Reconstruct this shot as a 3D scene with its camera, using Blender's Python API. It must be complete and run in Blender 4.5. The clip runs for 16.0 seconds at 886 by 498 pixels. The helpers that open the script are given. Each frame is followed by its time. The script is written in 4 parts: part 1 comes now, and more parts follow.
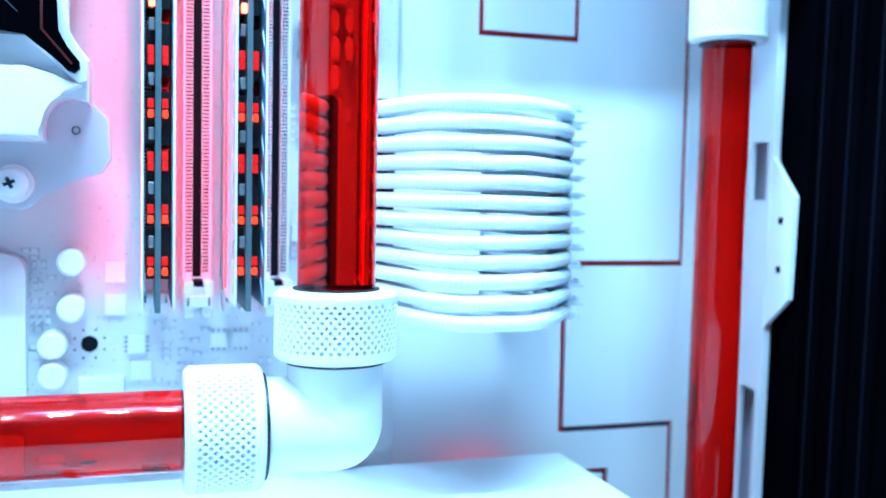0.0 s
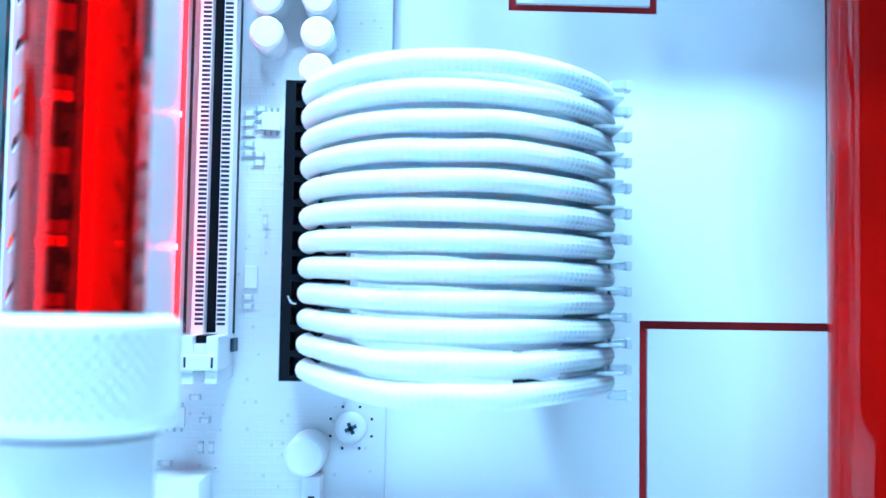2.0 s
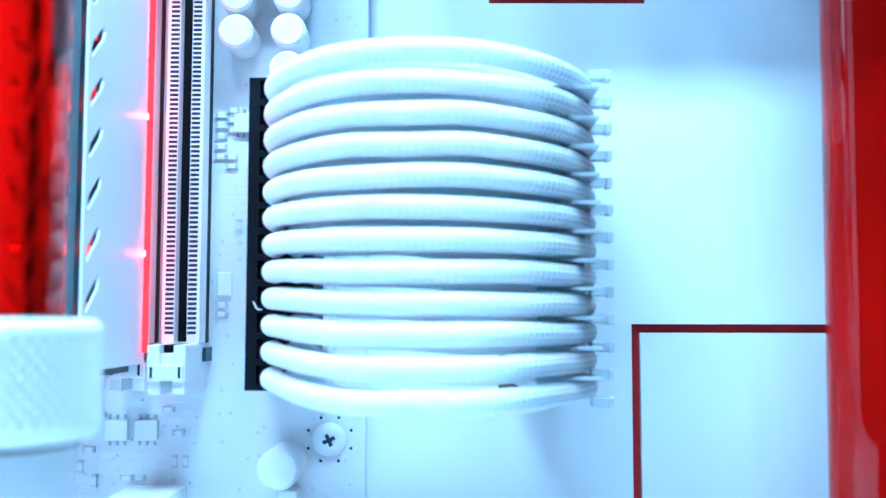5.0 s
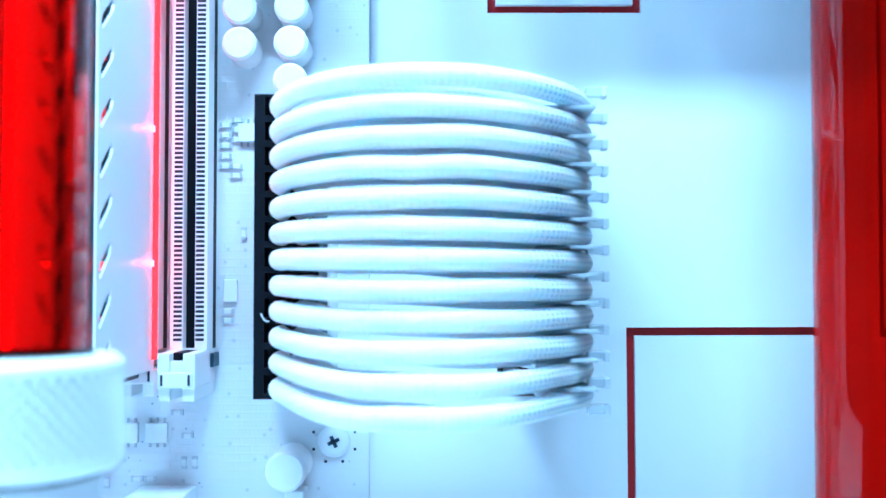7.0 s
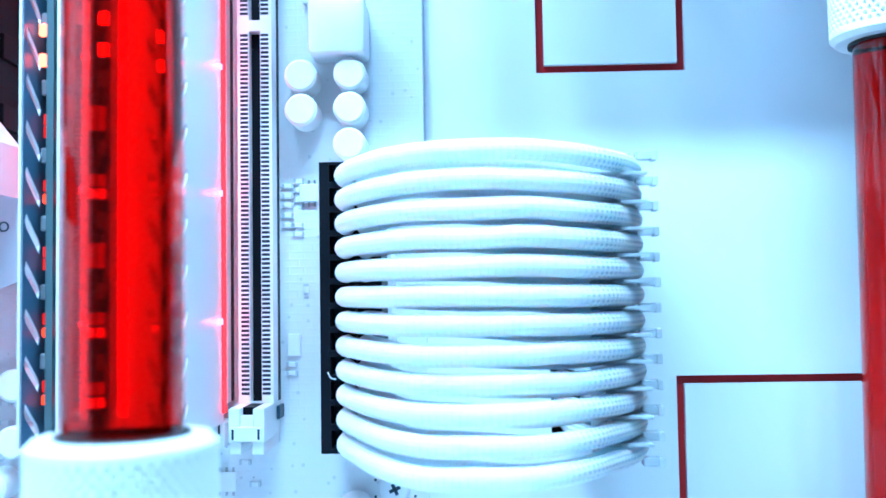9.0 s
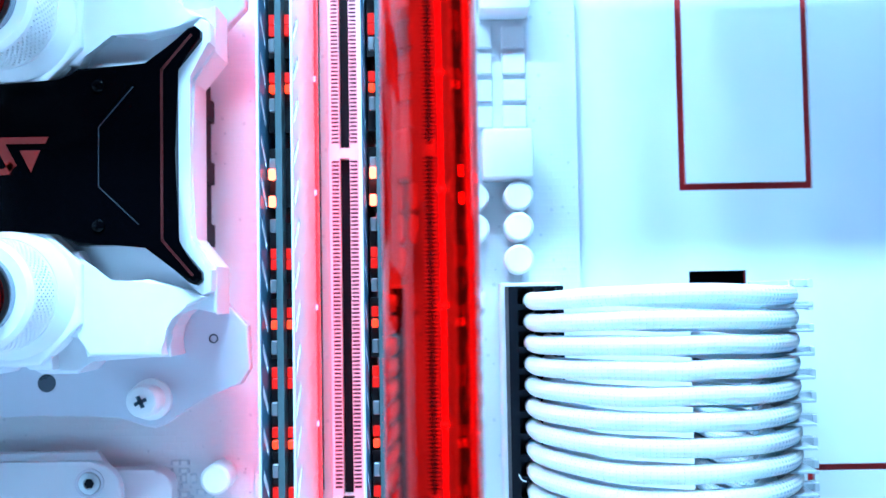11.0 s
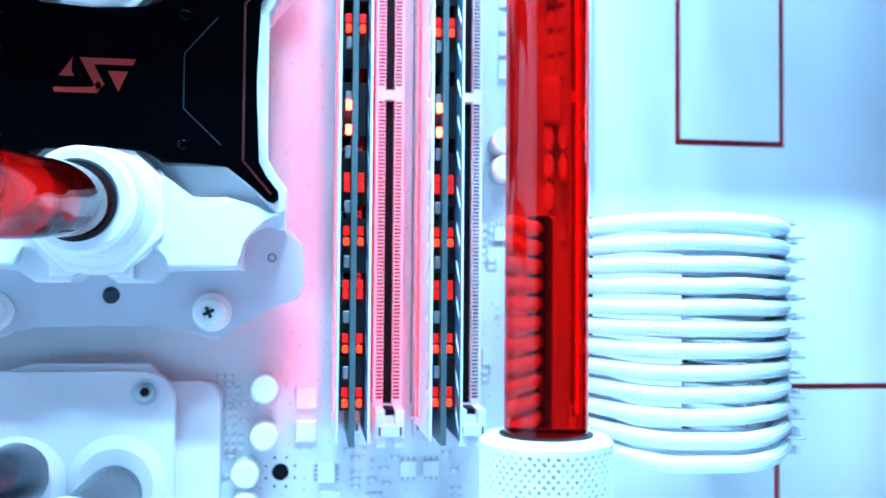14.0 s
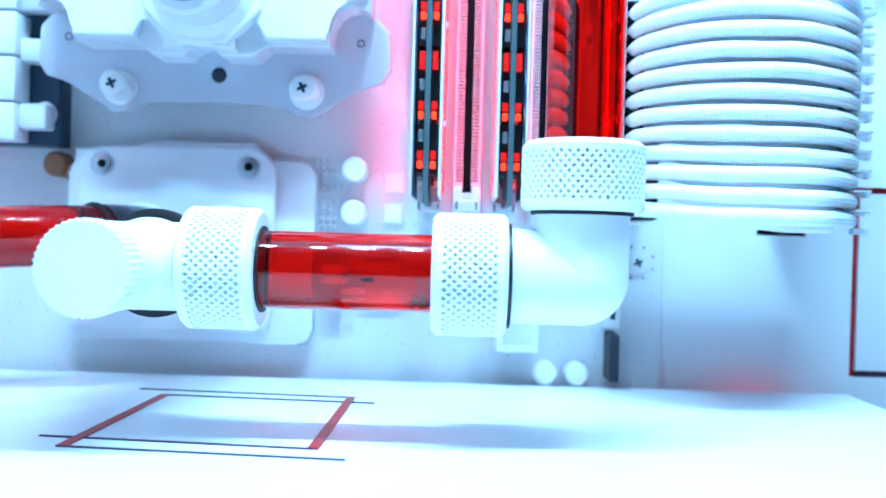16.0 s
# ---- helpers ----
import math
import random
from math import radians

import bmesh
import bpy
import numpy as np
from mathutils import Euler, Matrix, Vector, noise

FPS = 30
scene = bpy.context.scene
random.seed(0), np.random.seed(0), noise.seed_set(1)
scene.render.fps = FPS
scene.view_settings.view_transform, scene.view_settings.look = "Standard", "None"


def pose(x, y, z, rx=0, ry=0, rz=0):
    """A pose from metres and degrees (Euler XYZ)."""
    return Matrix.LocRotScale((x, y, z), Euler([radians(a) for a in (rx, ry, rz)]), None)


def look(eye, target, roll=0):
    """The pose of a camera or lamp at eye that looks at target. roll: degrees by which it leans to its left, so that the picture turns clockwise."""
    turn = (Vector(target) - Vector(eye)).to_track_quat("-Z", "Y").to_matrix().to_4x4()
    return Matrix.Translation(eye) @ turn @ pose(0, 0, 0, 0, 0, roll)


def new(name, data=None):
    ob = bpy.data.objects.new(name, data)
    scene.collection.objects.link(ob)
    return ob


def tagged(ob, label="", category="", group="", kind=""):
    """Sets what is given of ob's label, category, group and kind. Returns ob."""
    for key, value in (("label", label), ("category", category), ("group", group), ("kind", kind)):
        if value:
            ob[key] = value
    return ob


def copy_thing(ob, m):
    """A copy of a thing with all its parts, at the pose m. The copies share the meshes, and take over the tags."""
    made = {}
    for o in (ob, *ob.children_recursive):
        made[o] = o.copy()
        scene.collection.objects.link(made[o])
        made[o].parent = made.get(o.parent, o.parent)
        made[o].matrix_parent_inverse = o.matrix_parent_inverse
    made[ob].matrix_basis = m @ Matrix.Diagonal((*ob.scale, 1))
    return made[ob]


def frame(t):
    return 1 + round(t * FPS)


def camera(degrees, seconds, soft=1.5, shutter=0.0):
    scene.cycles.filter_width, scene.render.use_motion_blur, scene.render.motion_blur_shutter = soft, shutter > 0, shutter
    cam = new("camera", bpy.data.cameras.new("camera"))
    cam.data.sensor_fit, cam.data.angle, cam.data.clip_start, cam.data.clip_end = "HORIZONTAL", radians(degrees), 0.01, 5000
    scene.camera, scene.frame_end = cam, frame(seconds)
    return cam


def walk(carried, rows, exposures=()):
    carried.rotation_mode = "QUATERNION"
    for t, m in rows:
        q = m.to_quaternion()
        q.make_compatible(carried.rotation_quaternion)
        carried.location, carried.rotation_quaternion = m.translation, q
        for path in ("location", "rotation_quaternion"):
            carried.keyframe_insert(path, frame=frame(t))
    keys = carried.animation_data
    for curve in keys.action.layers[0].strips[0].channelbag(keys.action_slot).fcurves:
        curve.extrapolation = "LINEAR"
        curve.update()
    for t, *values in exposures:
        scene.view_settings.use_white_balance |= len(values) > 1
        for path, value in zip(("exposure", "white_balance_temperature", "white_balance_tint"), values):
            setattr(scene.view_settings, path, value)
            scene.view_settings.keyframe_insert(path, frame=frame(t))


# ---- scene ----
SOFT = 1.5
EXPOSURES = [(0.0, 0.0)]
cam = camera(50.0, 16.0, soft=SOFT)


def aim(x, y, z, yaw, pitch, roll):
    """The pose of an eye that looks along yaw (to the left of +y) and pitch, in degrees."""
    a, b = radians(yaw), radians(pitch)
    way = Vector((-math.sin(a) * math.cos(b), math.cos(a) * math.cos(b), math.sin(b)))
    return look((x, y, z), Vector((x, y, z)) + way, roll)


PATH = [
    (0, 0.00330, 0.03160, 0.07122, -17.68, -3.16, 1.11),
    (0.5, 0.01920, 0.04176, 0.06921, -12.51, -0.51, 1.27),
    (1, 0.04173, 0.05567, 0.06347, -7.90, 1.50, 0.38),
    (1.5, 0.06103, 0.07881, 0.06016, -4.46, 2.09, 0.98),
    (2, 0.07239, 0.09172, 0.05620, -2.03, 3.33, 0.86),
    (2.5, 0.07870, 0.09980, 0.05217, 0.03, 3.84, 1.23),
    (3, 0.07763, 0.10083, 0.05262, -0.36, 4.21, 0.95),
    (3.5, 0.07779, 0.10172, 0.05317, -0.25, 4.45, 0.90),
    (4, 0.08025, 0.09999, 0.05408, 0.01, 4.48, 0.70),
    (4.5, 0.08311, 0.09990, 0.05498, -0.12, 4.09, 0.06),
    (5, 0.08304, 0.09918, 0.05458, 0.10, 4.17, 0.08),
    (5.2, 0.08304, 0.09877, 0.05656, 0.32, 3.79, 0.12),
    (7.3, 0.08075, 0.09382, 0.06182, -0.62, 2.20, -0.41),
    (7.5, 0.07969, 0.09522, 0.06030, -0.80, 2.72, -0.73),
    (8, 0.07858, 0.09356, 0.06143, -0.94, 2.40, -0.35),
    (8.5, 0.07695, 0.09054, 0.06243, -0.96, 2.71, -0.86),
    (9, 0.07708, 0.08642, 0.06993, 1.54, 2.93, -0.89),
    (9.5, 0.07610, 0.08331, 0.07408, 4.13, 3.58, -0.34),
    (10, 0.06266, 0.07796, 0.08431, 4.11, 3.13, -0.58),
    (10.2, 0.05594, 0.07424, 0.08916, 3.61, 2.98, -0.63),
    (12.3, 0.01649, 0.05764, 0.09477, -5.57, 2.39, -0.98),
    (12.5, 0.01062, 0.05635, 0.09457, -6.37, 2.60, -0.77),
    (13, -0.00177, 0.05002, 0.09734, -7.67, 2.84, -0.73),
    (13.5, -0.00519, 0.04496, 0.08776, -7.89, 3.13, 0.02),
    (14, -0.00231, 0.04463, 0.07906, -7.99, 2.08, 0.46),
    (14.5, 0.00360, 0.04302, 0.06571, -8.12, -0.25, 0.72),
    (15, 0.00019, 0.03533, 0.05465, -6.85, -1.73, 0.88),
    (15.5, 0.00214, 0.02703, 0.04666, -3.72, -2.19, 1.07),
    (16, 0.01447, 0.02844, 0.03671, 0.86, -0.56, 1.58),
]
walk(cam, [(t, aim(x, y, z, yaw, pitch, roll)) for t, x, y, z, yaw, pitch, roll in PATH], EXPOSURES)
cam.data.dof.use_dof, cam.data.dof.focus_distance, cam.data.dof.aperture_fstop = True, 0.180, 17.5

# ---- light ----
MM = 0.001
world = bpy.data.worlds.new("world")
scene.world = world
world.use_nodes = True
world.node_tree.nodes["Background"].inputs["Color"].default_value = (0.18, 0.52, 1.0, 1)
world.node_tree.nodes["Background"].inputs["Strength"].default_value = 0.33


def area_lamp(name, at, target, long, wide, watts, colour):
    data = bpy.data.lights.new(name, "AREA")
    data.shape, data.size, data.size_y, data.energy, data.color = "RECTANGLE", long, wide, watts, colour
    ob = new(name, data)
    ob.matrix_world = look(at, target)
    return ob


COOL = (0.32, 0.66, 1.0)
BLUE = (0.20, 0.52, 1.0)
for k in range(3, 15):
    x = -0.176 + 0.024 * k
    area_lamp("strip_light_diode", (x, 0.105, 0.330), (x, 0.245, 0.04), 0.009, 0.008, 0.365, COOL)
# Added blue fill lamp, not part of the diode strip.
area_lamp("strip_light_front", (0.06, 0.150, 0.375), (0.06, 0.22, 0.0), 0.22, 0.02, 0.75, BLUE)


def glow(name, at, watts, radius=0.003, colour=(1.0, 0.02, 0.03)):
    data = bpy.data.lights.new(name, "POINT")
    data.energy, data.color, data.shadow_soft_size = watts, colour, radius
    ob = new(name, data)
    ob.location = at
    return ob


def stick_light(x, toward, watts):
    """The red light that a memory stick's edge sheds on the board beside it."""
    ob = area_lamp("stick_light", (x, 0.2625, 0.112), (toward, 0.278, 0.112), 0.0016, 0.132, watts, (1.0, 0.035, 0.13))
    ob.data.spread = radians(50)


stick_light(0.0029, -0.0045, 0.0042)
stick_light(0.0107, 0.0150, 0.0030)
stick_light(0.0221, 0.0180, 0.0030)
for k in range(5):
    glow("stick_led", (0.0303, 0.2664, 0.066 + 0.0247 * k), 0.0006, 0.0006, (1.0, 0.05, 0.12))
glow("red_led_under_shroud", (0.092, 0.2765, -0.012), 0.006)
glow("red_led_under_shroud", (-0.032, 0.2755, -0.012), 0.0015)


# ---- materials ----
def mat(name, colour, rough=0.5, metal=0.0, vary=0.06, scale=60.0, grain=2500.0, bump=0.08, depth=0.0002, coat=0.0, spec=0.5):
    """A painted, moulded or metal surface: broad and fine variation of tone and gloss, fine relief."""
    m = bpy.data.materials.new(name)
    m.use_nodes = True
    t = m.node_tree
    b = t.nodes["Principled BSDF"]
    b.inputs["Metallic"].default_value = metal
    b.inputs["Coat Weight"].default_value = coat
    b.inputs["Specular IOR Level"].default_value = spec
    place = t.nodes.new("ShaderNodeTexCoord")
    broad, fine = t.nodes.new("ShaderNodeTexNoise"), t.nodes.new("ShaderNodeTexNoise")
    broad.inputs["Scale"].default_value, fine.inputs["Scale"].default_value = scale, grain
    broad.inputs["Detail"].default_value, fine.inputs["Detail"].default_value = 4, 2
    for n in (broad, fine):
        t.links.new(place.outputs["Object"], n.inputs["Vector"])
    ramp = t.nodes.new("ShaderNodeValToRGB")
    lo, hi = [c * (1 - vary) for c in colour], [min(1, c * (1 + vary * 0.5)) for c in colour]
    ramp.color_ramp.elements[0].position, ramp.color_ramp.elements[1].position = 0.3, 0.7
    ramp.color_ramp.elements[0].color, ramp.color_ramp.elements[1].color = (*lo, 1), (*hi, 1)
    t.links.new(broad.outputs["Fac"], ramp.inputs["Fac"])
    t.links.new(ramp.outputs["Color"], b.inputs["Base Color"])
    gloss = t.nodes.new("ShaderNodeMapRange")
    gloss.inputs["To Min"].default_value, gloss.inputs["To Max"].default_value = rough * 0.8, min(1, rough * 1.2)
    t.links.new(broad.outputs["Fac"], gloss.inputs["Value"])
    t.links.new(gloss.outputs["Result"], b.inputs["Roughness"])
    if bump:
        rel = t.nodes.new("ShaderNodeBump")
        rel.inputs["Strength"].default_value, rel.inputs["Distance"].default_value = bump, depth
        t.links.new(fine.outputs["Fac"], rel.inputs["Height"])
        t.links.new(rel.outputs["Normal"], b.inputs["Normal"])
    return m


def glass(name, colour, ior=1.36, rough=0.0, clear=1.0, spec=0.5):
    m = bpy.data.materials.new(name)
    m.use_nodes = True
    b = m.node_tree.nodes["Principled BSDF"]
    b.inputs["Base Color"].default_value = (*colour, 1)
    b.inputs["Transmission Weight"].default_value = clear
    b.inputs["IOR"].default_value = ior
    b.inputs["Roughness"].default_value = rough
    b.inputs["Specular IOR Level"].default_value = spec
    return m


def lit(name, colour, strength):
    m = bpy.data.materials.new(name)
    m.use_nodes = True
    b = m.node_tree.nodes["Principled BSDF"]
    b.inputs["Base Color"].default_value = (*[c * 0.2 for c in colour], 1)
    b.inputs["Emission Color"].default_value = (*colour, 1)
    b.inputs["Emission Strength"].default_value = strength
    return m


def pcb_mat():
    """White solder mask with faint traces and pads under it."""
    m = mat("white_solder_mask", (0.72, 0.74, 0.77), 0.42, vary=0.05, scale=45, bump=0)
    t = m.node_tree
    b = t.nodes["Principled BSDF"]
    place = t.nodes.new("ShaderNodeTexCoord")
    mapping = t.nodes.new("ShaderNodeMapping")
    mapping.inputs["Rotation"].default_value = (radians(90), 0, 0)
    t.links.new(place.outputs["Object"], mapping.inputs["Vector"])
    trace = t.nodes.new("ShaderNodeTexBrick")
    trace.inputs["Scale"].default_value = 160
    trace.inputs["Mortar Size"].default_value = 0.04
    trace.inputs["Mortar Smooth"].default_value = 0.4
    trace.offset = 0.37
    t.links.new(mapping.outputs["Vector"], trace.inputs["Vector"])
    dots = t.nodes.new("ShaderNodeTexVoronoi")
    dots.inputs["Scale"].default_value = 330
    t.links.new(place.outputs["Object"], dots.inputs["Vector"])
    via = t.nodes.new("ShaderNodeMath")
    via.operation, via.inputs[1].default_value = "LESS_THAN", 0.13
    t.links.new(dots.outputs["Distance"], via.inputs[0])
    total = t.nodes.new("ShaderNodeMath")
    total.operation = "ADD"
    t.links.new(trace.outputs["Fac"], total.inputs[0])
    t.links.new(via.outputs[0], total.inputs[1])
    rel = t.nodes.new("ShaderNodeBump")
    rel.inputs["Strength"].default_value, rel.inputs["Distance"].default_value = 0.25, 0.00008
    t.links.new(total.outputs[0], rel.inputs["Height"])
    t.links.new(rel.outputs["Normal"], b.inputs["Normal"])
    dark = t.nodes.new("ShaderNodeMix")
    dark.data_type = "RGBA"
    ramp = next(n for n in t.nodes if n.type == "VALTORGB")
    t.links.new(ramp.outputs["Color"], dark.inputs["A"])
    dark.inputs["B"].default_value = (0.50, 0.53, 0.58, 1)
    half = t.nodes.new("ShaderNodeMath")
    half.operation, half.inputs[1].default_value = "MULTIPLY", 0.6
    t.links.new(via.outputs[0], half.inputs[0])
    t.links.new(half.outputs[0], dark.inputs["Factor"])
    t.links.new(dark.outputs["Result"], b.inputs["Base Color"])
    return m


def braid_mat():
    """White braided sleeve: two sets of crossing strands, by the sleeve's own length and girth."""
    m = mat("white_braided_sleeve", (0.80, 0.81, 0.83), 0.6, vary=0.05, scale=90, bump=0)
    t = m.node_tree
    b = t.nodes["Principled BSDF"]
    uv = t.nodes.new("ShaderNodeUVMap")
    uv.uv_map = "along"
    split = t.nodes.new("ShaderNodeSeparateXYZ")
    t.links.new(uv.outputs["UV"], split.inputs["Vector"])

    def calc(op, a, c):
        n = t.nodes.new("ShaderNodeMath")
        n.operation = op
        for k, v in enumerate((a, c)):
            if v is None:
                continue
            if isinstance(v, (int, float)):
                n.inputs[k].default_value = v
            else:
                t.links.new(v, n.inputs[k])
        return n.outputs[0]

    round_ = calc("MULTIPLY", split.outputs["X"], 8 * math.tau)
    along = calc("MULTIPLY", split.outputs["Y"], math.tau / 0.0022)
    one = calc("SINE", calc("ADD", round_, along), None)
    two = calc("SINE", calc("SUBTRACT", round_, along), None)
    weave = calc("MULTIPLY", one, two)
    rel = t.nodes.new("ShaderNodeBump")
    rel.inputs["Strength"].default_value, rel.inputs["Distance"].default_value = 0.22, 0.00012
    ramp = next(n for n in t.nodes if n.type == "VALTORGB")
    tone = t.nodes.new("ShaderNodeMix")
    tone.data_type = "RGBA"
    t.links.new(ramp.outputs["Color"], tone.inputs["A"])
    tone.inputs["B"].default_value = (0.36, 0.44, 0.54, 1)
    loose = calc("MINIMUM", calc("MAXIMUM", calc("MULTIPLY", calc("SUBTRACT", split.outputs["Y"], 0.057), 160.0), 0.0), 1.0)
    wide = calc("MULTIPLY", split.outputs["X"], 6 * math.tau)
    slow = calc("MULTIPLY", split.outputs["Y"], math.tau / 0.0022)
    open_weave = calc("MULTIPLY", calc("SINE", calc("ADD", wide, slow), None), calc("SINE", calc("SUBTRACT", wide, slow), None))
    hole = calc("MAXIMUM", calc("LESS_THAN", weave, -0.93), calc("MULTIPLY", calc("LESS_THAN", open_weave, -0.35), loose))
    t.links.new(hole, tone.inputs["Factor"])
    b.inputs["Subsurface Weight"].default_value = 0.8
    b.inputs["Subsurface Scale"].default_value = 0.006
    b.inputs["Subsurface Radius"].default_value = (0.5, 0.8, 1.0)
    t.links.new(tone.outputs["Result"], b.inputs["Base Color"])
    t.links.new(weave, rel.inputs["Height"])
    t.links.new(rel.outputs["Normal"], b.inputs["Normal"])
    return m


WHITE_STEEL = mat("white_painted_steel", (0.76, 0.79, 0.82), 0.33, vary=0.04, scale=18, grain=900, bump=0.05)
WHITE_MOULD = mat("white_painted_block", (0.74, 0.76, 0.80), 0.38, vary=0.06, scale=50, grain=1800, bump=0.06)
WHITE_FITTING = mat("white_powder_coat", (0.82, 0.83, 0.84), 0.36, vary=0.04, scale=80, grain=3000, bump=0.08)
WHITE_PLASTIC = mat("white_plastic", (0.78, 0.80, 0.82), 0.42, vary=0.05, scale=120, bump=0.04)
# Greyer, bluer white: shade put into the colour of bracket, flange and screw rings.
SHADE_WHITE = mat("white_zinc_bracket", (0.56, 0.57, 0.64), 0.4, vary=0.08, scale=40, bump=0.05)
CAP_WHITE = mat("white_capacitor_sleeve", (0.84, 0.85, 0.86), 0.4, vary=0.04, scale=200, bump=0.03)
PCB = pcb_mat()
BRAID = braid_mat()
RED_BACK = mat("red_painted_insert", (0.42, 0.008, 0.010), 0.4, vary=0.12, scale=70)
DARK_LINE = mat("dark_groove", (0.06, 0.02, 0.05), 0.5, vary=0.2, scale=90)
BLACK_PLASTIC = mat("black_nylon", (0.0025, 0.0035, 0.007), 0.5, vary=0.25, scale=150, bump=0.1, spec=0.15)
RAD_EDGE = mat("worn_radiator_edge", (0.0016, 0.0026, 0.006), 0.7, vary=0.3, spec=0.05, scale=40)
BLACK_GLOSS = mat("black_acrylic", (0.0008, 0.0008, 0.0014), 0.10, vary=0.2, scale=30, bump=0.01, spec=0.05)
BLACK_RUBBER = mat("black_rubber", (0.003, 0.003, 0.004), 0.5, vary=0.2, scale=150)
RAD_BLACK = mat("black_radiator_paint", (0.001, 0.0012, 0.0022), 0.8, vary=0.4, scale=25, bump=0.12, spec=0.0)
LINE_RED = mat("dark_red_print", (0.07, 0.004, 0.004), 0.4, vary=0.15, scale=80)
LOGO_RED = mat("red_print", (0.21, 0.008, 0.004), 0.4, vary=0.12, scale=80)
SLEEVE_METAL = mat("grey_blue_metal", (0.30, 0.36, 0.43), 0.25, metal=0.7, vary=0.1, scale=60)
GREY_METAL = mat("grey_nickel", (0.09, 0.11, 0.14), 0.28, metal=0.8, vary=0.1, scale=60)
STEEL = mat("steel", (0.55, 0.57, 0.6), 0.3, metal=0.9, vary=0.1, scale=80)
COPPER = mat("copper_brown", (0.30, 0.14, 0.08), 0.35, metal=0.6, vary=0.2, scale=100)
RAM_LINING = mat("blue_painted_lining", (0.06, 0.17, 0.27), 0.4, vary=0.1, scale=90)
RAM_PCB = mat("slate_green_board", (0.085, 0.145, 0.16), 0.45, vary=0.12, scale=90)
RAM_DARK = mat("black_memory_chip", (0.010, 0.011, 0.014), 0.45, vary=0.2, scale=150)
NAVY = mat("dark_teal_anodised", (0.008, 0.045, 0.08), 0.45, vary=0.2, scale=80)
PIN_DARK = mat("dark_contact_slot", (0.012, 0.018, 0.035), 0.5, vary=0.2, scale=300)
PALE_LEAD = mat("pale_tinned_end", (0.55, 0.60, 0.66), 0.4, metal=0.2, vary=0.1, scale=200)
LEAD = mat("tinned_lead", (0.42, 0.45, 0.48), 0.35, metal=0.7, vary=0.1, scale=200)
ACRYLIC = glass("red_lit_acrylic", (1.0, 0.008, 0.004), 1.47, clear=0.98, spec=0.25)
COOLANT = glass("red_coolant", (1.0, 0.60, 0.60), 0.91)
CLEAR_COMB = glass("clear_comb_plastic", (0.78, 0.86, 0.92), 1.42, rough=0.15, clear=0.55)
PALE = mat("pale_frosted_plastic", (0.60, 0.64, 0.68), 0.25, vary=0.12, scale=150)
LED_RED = lit("red_led", (1.0, 0.012, 0.006), 0.8)
LED_HOT = lit("bright_red_led", (1.0, 0.085, 0.045), 13.0)
LED_SPOT = lit("pink_red_led", (1.0, 0.05, 0.10), 20.0)
LED_WARM = lit("orange_red_led", (1.0, 0.045, 0.012), 2.6)
LED_BAR = lit("red_light_bar", (1.0, 0.010, 0.016), 6.8)
LED_WHITE = lit("white_led", (0.8, 0.95, 1.0), 8.0)
ROOM = mat("dim_room_paint", (0.10, 0.12, 0.15), 0.8, vary=0.1, scale=3)


# ---- building helpers: all lengths in millimetres, in the world ----
def link(name, bm, material, smooth=False):
    me = bpy.data.meshes.new(name)
    bmesh.ops.recalc_face_normals(bm, faces=bm.faces)
    for v in bm.verts:
        v.co *= MM
    for f in bm.faces:
        f.smooth = smooth
    bm.to_mesh(me)
    bm.free()
    me.materials.append(material)
    if smooth:
        me.set_sharp_from_angle(angle=radians(38))
    return new(name, me)


def thing(name, at, label, category, group="", kind=""):
    ob = new(name)
    ob.empty_display_size = 0.005
    ob.matrix_world = Matrix.Translation(Vector(at) * MM)
    return tagged(ob, label, category, group, kind)


def part(name, bm, material, parent, label="", smooth=False):
    ob = link(name, bm, material, smooth)
    return under(ob, parent, label)


def under(ob, parent, label=""):
    ob.parent = parent
    if parent.type == "EMPTY":
        ob.matrix_parent_inverse = Matrix.Translation(-parent.matrix_basis.translation)
    return tagged(ob, label)


def repeat(ob, parent, dx, dy, dz):
    """One more of a part, on the same mesh, moved by so many millimetres."""
    o = new(ob.name.split(".")[0], ob.data)
    under(o, parent)
    o.location = Vector(ob.location) + Vector((dx, dy, dz)) * MM
    for child in ob.children:
        repeat(child, o, 0, 0, 0)
    return o


def box(bm, x0, x1, y0, y1, z0, z1, bevel=0.0, seg=2):
    made = bmesh.ops.create_cube(bm, size=1)["verts"]
    for v in made:
        v.co = Vector(((x0 + x1) / 2 + v.co.x * (x1 - x0), (y0 + y1) / 2 + v.co.y * (y1 - y0), (z0 + z1) / 2 + v.co.z * (z1 - z0)))
    if bevel:
        edges = list({e for v in made for e in v.link_edges})
        bmesh.ops.bevel(bm, geom=edges, offset=bevel, segments=seg, affect="EDGES", profile=0.5)
    return bm


def B(*a, **k):
    return box(bmesh.new(), *a, **k)


def frame_of(way):
    w = Vector(way).normalized()
    u = w.cross(Vector((0, 0, 1)) if abs(w.z) < 0.9 else Vector((1, 0, 0))).normalized()
    return u, w.cross(u).normalized(), w


